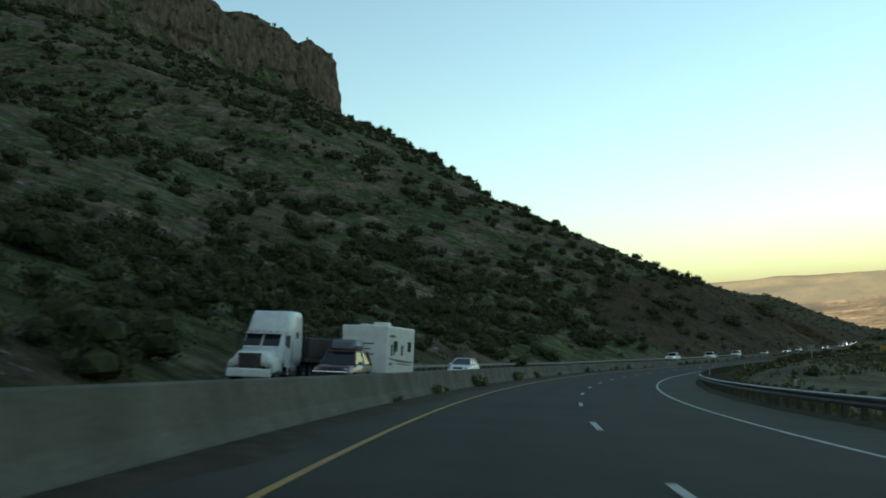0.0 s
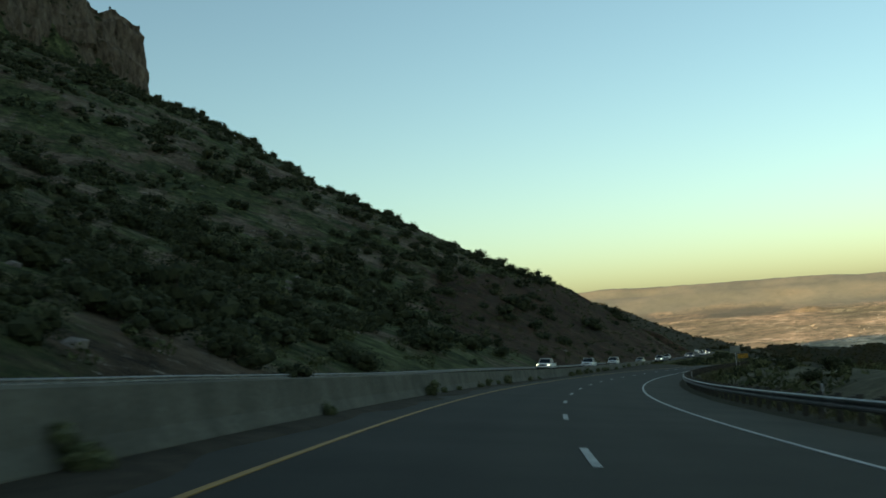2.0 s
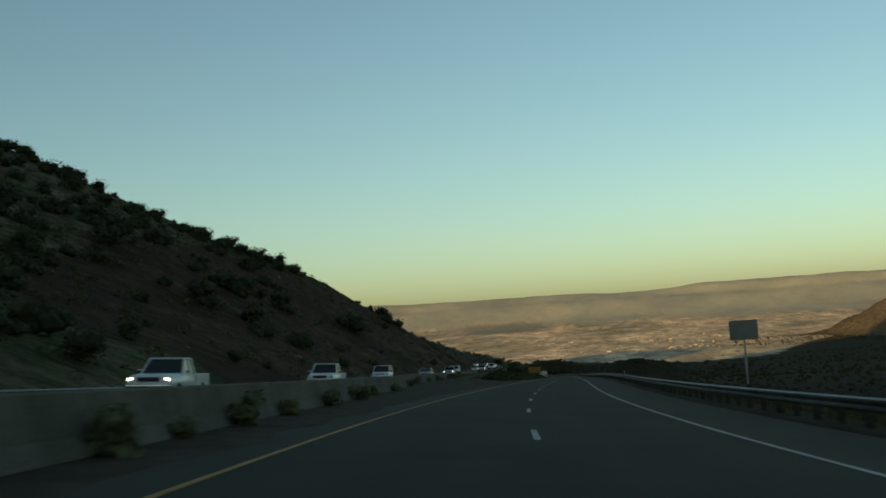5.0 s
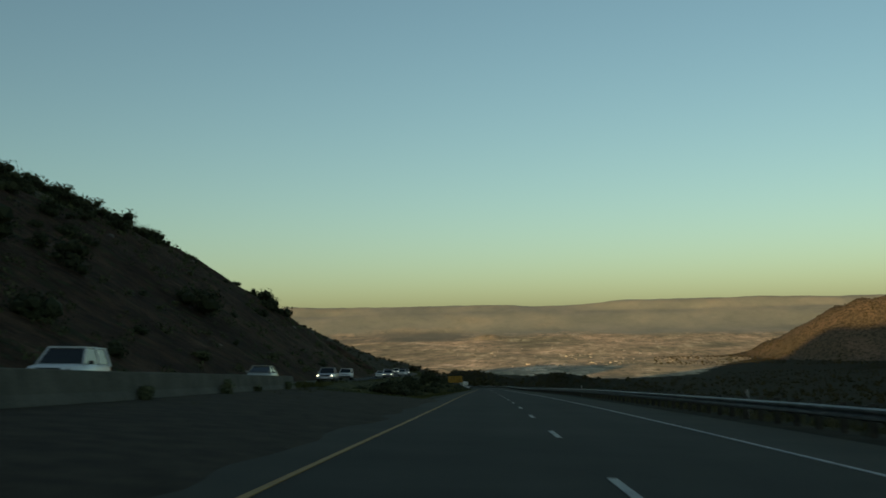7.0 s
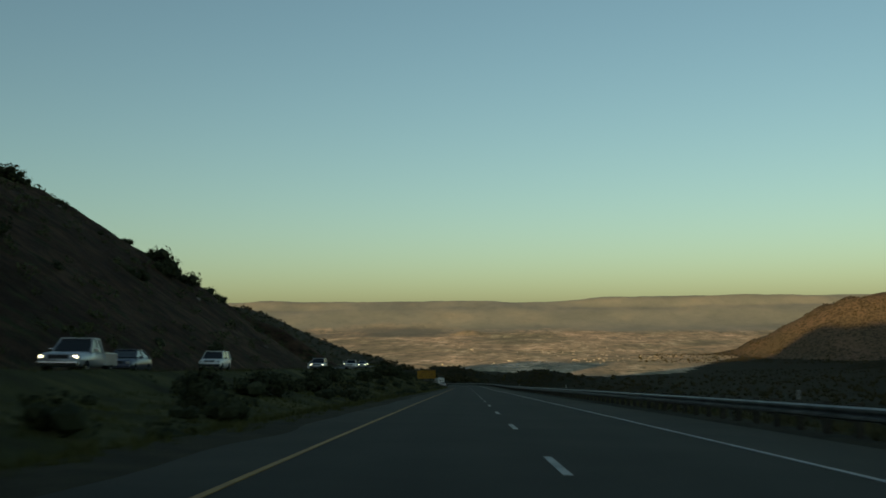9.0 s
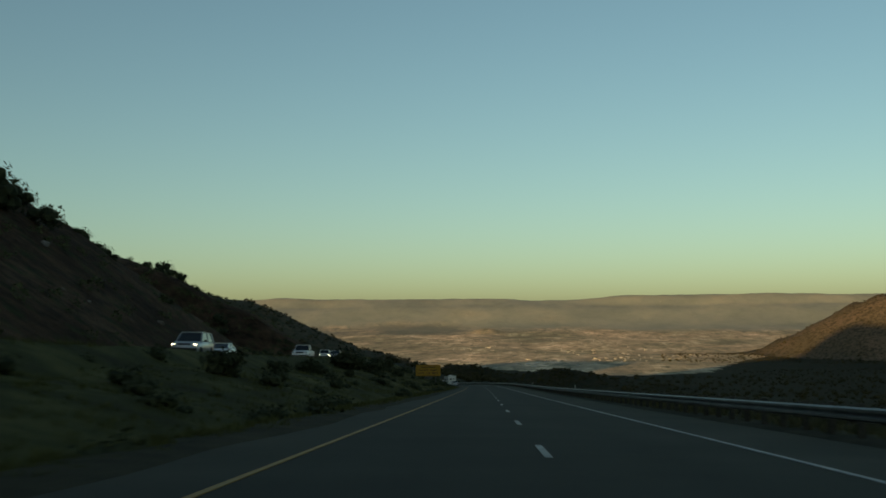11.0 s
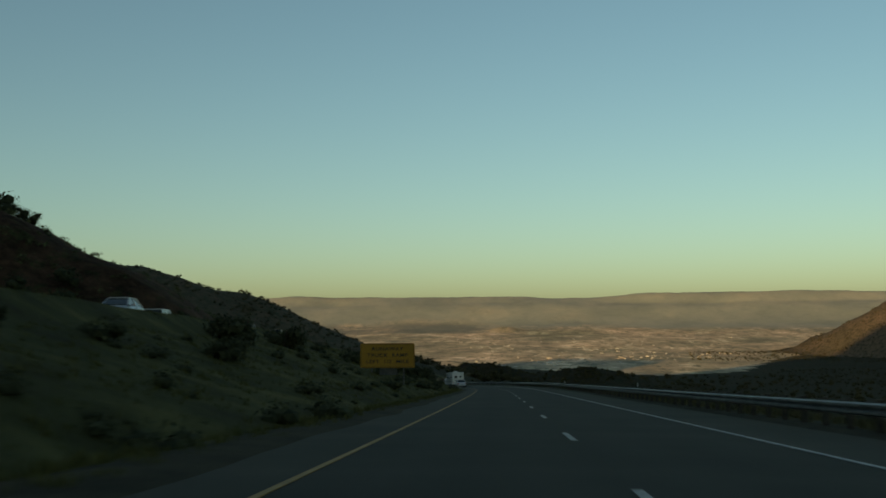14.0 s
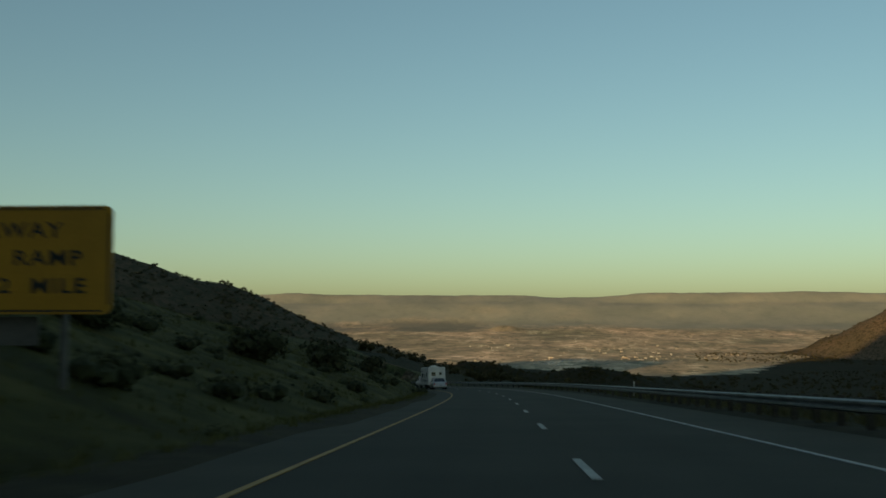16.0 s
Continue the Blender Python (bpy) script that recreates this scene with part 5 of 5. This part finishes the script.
def travel_trailer(size=1.0):
    c = new("travel_trailer")
    c.scale = (size * 0.985, size, size)
    part("body", box_mesh(bmesh.new(), (2.40, 6.6, 2.42), (0, 0, 1.75), 0.07), FIBREGLASS, c)
    part("air_conditioner", box_mesh(bmesh.new(), (0.75, 0.95, 0.26), (0, -0.4, 3.08), 0.06), FIBREGLASS, c, "white roof air-conditioner housing")
    for x in (1.21, -1.21):
        for y, w in ((-1.9, 0.8), (1.5, 0.9)):
            part("window", box_mesh(bmesh.new(), (0.03, w, 0.55), (x, y, 1.95), 0.01), GLASS, c)
        for y0, y1, z0, rise, wide in ((-3.0, 2.9, 1.12, 0.22, 0.13), (-2.6, 1.6, 0.98, 0.10, 0.07), (1.5, 2.9, 2.45, 0.0, 0.15)):
            part("swoosh", swoosh(x, y0, y1, z0, rise, wide), DECAL, c)
        for y in (-0.75, 0.05):
            wheel(c, x * 0.90, y - 0.3, 0.34)
    part("door", box_mesh(bmesh.new(), (0.03, 0.68, 1.75), (1.215, 0.4, 1.62), 0.012), FIBREGLASS, c)
    for x, z, w, h in ((-0.45, 2.0, 0.55, 0.5), (0.5, 2.05, 0.35, 0.35), (-0.3, 1.35, 0.7, 0.14), (0.45, 1.2, 0.5, 0.12)):
        part("rear_panel_mark", box_mesh(bmesh.new(), (w, 0.03, h), (x, -3.31, z), 0.01), GLASS if h > 0.3 else DECAL, c)
    # dark stripes on the front wall and badges on the sides
    for z, w in ((2.05, 1.5), (1.78, 1.1), (1.52, 1.5)):
        part("front_stripe", box_mesh(bmesh.new(), (w, 0.03, 0.07), (0.25, 3.31, z), 0.01), DECAL, c)
    for x in (1.21, -1.21):
        for y, z, w, h in ((2.35, 1.75, 0.35, 0.60), (1.75, 1.62, 0.30, 0.25), (-0.1, 1.75, 0.55, 0.55), (2.5, 1.05, 0.6, 0.12)):
            part("side_mark", box_mesh(bmesh.new(), (0.03, w, h), (x, y, z), 0.01), DECAL, c)
    for y in (2.4, 1.3, -2.2):
        part("roof_vent", box_mesh(bmesh.new(), (0.36, 0.36, 0.12), (0.25, y, 2.99), 0.03), FIBREGLASS, c)
    for x in (0.95, -0.95):
        part("tail_lamp", box_mesh(bmesh.new(), (0.12, 0.05, 0.3), (x, -3.31, 0.85), 0.01), TAIL, c)
    bm = bmesh.new()
    strut(bm, (0.6, 3.2, 0.55), (0, 4.4, 0.50), 0.10)
    strut(bm, (-0.6, 3.2, 0.55), (0, 4.4, 0.50), 0.10)
    part("drawbar", bm, TRIM, c)
    return c


def lorry():
    """A conventional tractor with a sleeper, pulling a flat trailer with a covered load."""
    c = new("semi_truck")
    c.scale = (0.93, 0.93, 0.93)
    part("hood", shell([(2.2, 0.95, 1.95, 1.05, 0.90), (3.6, 0.95, 1.72, 1.02, 0.80), (3.95, 1.0, 1.55, 0.92, 0.70)]), TRUCK_WHITE, c)
    part("cab", shell([(0.5, 0.95, 2.75, 1.15, 1.08), (1.7, 0.95, 2.75, 1.15, 1.05), (2.35, 0.95, 1.98, 1.12, 1.0)]), TRUCK_WHITE, c)
    part("sleeper", shell([(-1.1, 0.95, 3.95, 1.22, 1.18), (0.5, 0.95, 3.95, 1.22, 1.16), (0.9, 2.3, 3.75, 1.18, 1.05), (1.35, 2.6, 3.1, 1.12, 0.98)]), TRUCK_WHITE, c, "tall white sleeper with a roof fairing")
    part("windscreen", pane([(-0.98, 2.32, 2.02), (0.98, 2.32, 2.02), (0.94, 1.78, 2.66), (-0.94, 1.78, 2.66)], 0.03, (0, 1, 0.6)), GLASS, c)
    for k in (1, -1):
        part("side_window", box_mesh(bmesh.new(), (0.03, 0.8, 0.60), (k * 1.14, 1.25, 2.30), 0.01), GLASS, c)
        part("fender", shell([(2.35, 0.55, 1.25, 0.22, 0.16), (2.9, 0.70, 1.42, 0.24, 0.18), (3.75, 0.60, 1.25, 0.24, 0.16)]), TRUCK_WHITE, c).matrix_basis = pose(k * 1.02, 0, 0)
        part("headlamp", box_mesh(bmesh.new(), (0.36, 0.10, 0.20), (k * 0.98, 3.80, 1.02), 0.03), LAMP_OFF, c)
        part("fuel_tank", box_mesh(bmesh.new(), (0.5, 1.5, 0.6), (k * 0.98, 0.4, 0.68), 0.12), CHROME, c)
        part("mirror", box_mesh(bmesh.new(), (0.10, 0.16, 0.70), (k * 1.42, 1.9, 2.25), 0.03), TRIM, c)
        part("exhaust_stack", box_mesh(bmesh.new(), (0.14, 0.14, 2.6), (k * 1.05, -1.25, 2.4), 0.05), CHROME, c)
        for y, x in ((3.05, 1.02), (-1.6, 0.95), (-2.9, 0.95), (-11.2, 0.95), (-12.4, 0.95)):
            wheel(c, k * x, y, 0.52, 0.30 if y > 0 else 0.55)
    part("grille", box_mesh(bmesh.new(), (1.12, 0.08, 0.78), (0, 3.95, 1.22), 0.03), TRIM, c, "dark grille of fine bars")
    for x in (-0.60, 0.60):
        part("grille_surround", box_mesh(bmesh.new(), (0.06, 0.12, 0.86), (x, 3.95, 1.22), 0.02), CHROME, c)
    for z in (0.82, 1.63):
        part("grille_surround", box_mesh(bmesh.new(), (1.26, 0.12, 0.05), (0, 3.95, z), 0.02), CHROME, c)
    for x in (-0.35, 0.0, 0.35):
        part("grille_bar", box_mesh(bmesh.new(), (0.03, 0.03, 0.76), (x, 3.995, 1.22), 0.005), CHROME, c)
    part("windscreen_post", pane([(-0.035, 2.36, 2.02), (0.035, 2.36, 2.02), (0.035, 1.82, 2.66), (-0.035, 1.82, 2.66)], 0.03, (0, 1, 0.6)), TRUCK_WHITE, c)
    for k in (1, -1):
        part("cab_door", box_mesh(bmesh.new(), (0.03, 0.95, 1.05), (k * 1.155, 1.28, 1.45), 0.012), TRUCK_WHITE, c)
        part("sleeper_window", box_mesh(bmesh.new(), (0.03, 0.32, 0.36), (k * 1.215, -0.2, 2.65), 0.01), GLASS, c)
        part("grab_rail", box_mesh(bmesh.new(), (0.04, 0.04, 1.1), (k * 1.20, 0.62, 1.75), 0.01), CHROME, c)
    for x in (-0.75, -0.38, 0.0, 0.38, 0.75):
        part("marker_lamp", box_mesh(bmesh.new(), (0.12, 0.06, 0.05), (x, 1.90, 2.79), 0.015), TAIL, c)
    for y, z, w, h in ((-3.2, 2.55, 1.9, 0.10), (-3.2, 2.95, 1.7, 0.10), (-3.2, 3.30, 1.5, 0.10), (-4.6, 2.75, 1.6, 0.12)):
        part("rusty_beam", box_mesh(bmesh.new(), (w, 0.9, h), (0, y, z), 0.02), RUST, c, "rusty steel beam in the load")
    for x in (-0.7, 0.7):
        part("rusty_upright", box_mesh(bmesh.new(), (0.10, 0.10, 1.25), (x, -3.2, 2.75), 0.02), RUST, c)
    part("bumper", box_mesh(bmesh.new(), (2.35, 0.25, 0.42), (0, 4.02, 0.62), 0.06), TRUCK_WHITE, c)
    part("visor", box_mesh(bmesh.new(), (2.0, 0.28, 0.06), (0, 1.92, 2.72), 0.02), TRUCK_WHITE, c)
    part("frame", box_mesh(bmesh.new(), (0.9, 7.2, 0.25), (0, -0.2, 0.80), 0.02), TRIM, c)
    part("trailer_deck", box_mesh(bmesh.new(), (2.5, 11.8, 0.22), (0, -7.6, 1.30), 0.03), TIMBER, c)
    part("headboard", box_mesh(bmesh.new(), (2.45, 0.10, 1.4), (0, -1.78, 2.1), 0.02), TRIM, c)
    part("load", box_mesh(bmesh.new(), (2.2, 6.5, 1.2), (0, -6.2, 2.02), 0.12), LOAD, c, "low dark covered load")
    part("landing_gear", box_mesh(bmesh.new(), (1.8, 0.2, 1.0), (0, -4.2, 0.72), 0.02), TRIM, c)
    return c


def oncoming(car, s, lane, label, category, group=""):
    """Stands on the opposite carriageway, facing the camera's way back."""
    u = other_u(s) + lane
    p, q = road_point(s, u, other_h(s) + 0.03), road_point(s - 4, other_u(s - 4) + lane, other_h(s - 4) + 0.03)
    d = Vector(q) - Vector(p)
    side = Vector(road_point(s, u + 1, other_h(s) + 0.03)) - Vector(p)
    f = d.normalized()
    r = (-side - f * (-side).dot(f)).normalized()
    car.matrix_basis = Matrix.Translation(p) @ Matrix((r, f, r.cross(f))).transposed().to_4x4() @ Matrix.Diagonal((*car.scale, 1))
    return tagged(car, label, category, group)


def same_way(car, s, u, label, category, group=""):
    p, q = road_point(s, u, 0.01), road_point(s + 4, u, 0.01)
    f = (Vector(q) - Vector(p)).normalized()
    r = Vector(road_point(s, u + 1, 0.01)) - Vector(p)
    r = (r - f * r.dot(f)).normalized()
    car.matrix_basis = Matrix.Translation(p) @ Matrix((r, f, r.cross(f))).transposed().to_4x4()
    return tagged(car, label, category, group)


TRAFFIC = "oncoming traffic"
oncoming(lorry(), 42.8, -2.2, "white conventional semi truck with a tall sleeper and loaded flat trailer", "truck", TRAFFIC)
oncoming(suv(CAR_DARK, False, True), 42.2, 1.6, "dark red off-road car with a grey roof box towing a trailer", "car", TRAFFIC)
oncoming(travel_trailer(1.08), 49.8, 1.6, "white travel trailer with dark stripes behind an off-road car", "trailer", TRAFFIC)
oncoming(sedan(CAR_WHITE), 75, 1.6, "white sedan on the opposite carriageway", "car", TRAFFIC)
for _s, _lane, _make, _col, _lit, _label, _cat in (
        (207.5, -0.9, pickup, CAR_WHITE, True, "white pickup truck with its headlamps lit", "pickup truck"),
        (236, 1.0, pickup, CAR_WHITE, False, "white pickup truck with an empty open bed", "pickup truck"),
        (273, 0.6, suv, CAR_WHITE, False, "white off-road car behind the concrete barrier", "car"),
        (310, 1.8, sedan, CAR_TAN, False, "tan sedan beyond the end of the barrier", "car"),
        (352, 1.4, pickup, CAR_SILVER, True, "silver pickup truck with bright lit headlamps", "pickup truck"),
        (366, -0.4, sedan, CAR_BLUE, False, "dark blue sedan without lights in the shade", "car"),
        (393, -0.8, suv, CAR_WHITE, False, "white off-road car beside a dark shrub", "car"),
        (445, 1.8, suv, CAR_SILVER, True, "silver off-road car with lit headlamps", "car"),
        (470, -1.8, sedan, CAR_WHITE, False, "white sedan climbing above the grass median", "car"),
        (497, 1.8, pickup, CAR_WHITE, False, "white pickup truck high above the grass median", "pickup truck"),
        (541, 1.8, sedan, CAR_SILVER, True, "silver sedan with lit headlamps", "car"),
        (562, -1.8, suv, CAR_WHITE, True, "white off-road car with lit headlamps", "car"),
        (590, 1.8, sedan, CAR_BLUE, True, "dark blue sedan with lit headlamps", "car"),
        (622, 1.8, pickup, CAR_TAN, True, "tan pickup truck with lit headlamps", "pickup truck"),
        (655, -1.8, sedan, CAR_WHITE, True, "white sedan far down the opposite carriageway", "car")):
    oncoming(_make(_col, _lit), _s, _lane, _label, _cat, TRAFFIC)
same_way(sedan(CAR_SILVER), 682, -2.6, "silver sedan following a white trailer", "car")
same_way(travel_trailer(), 697, -1.3, "white trailer seen from behind, on the road ahead", "trailer")
same_way(pickup(CAR_WHITE, False, True), 704.6, -1.3, "white pickup truck towing the white trailer", "pickup truck")
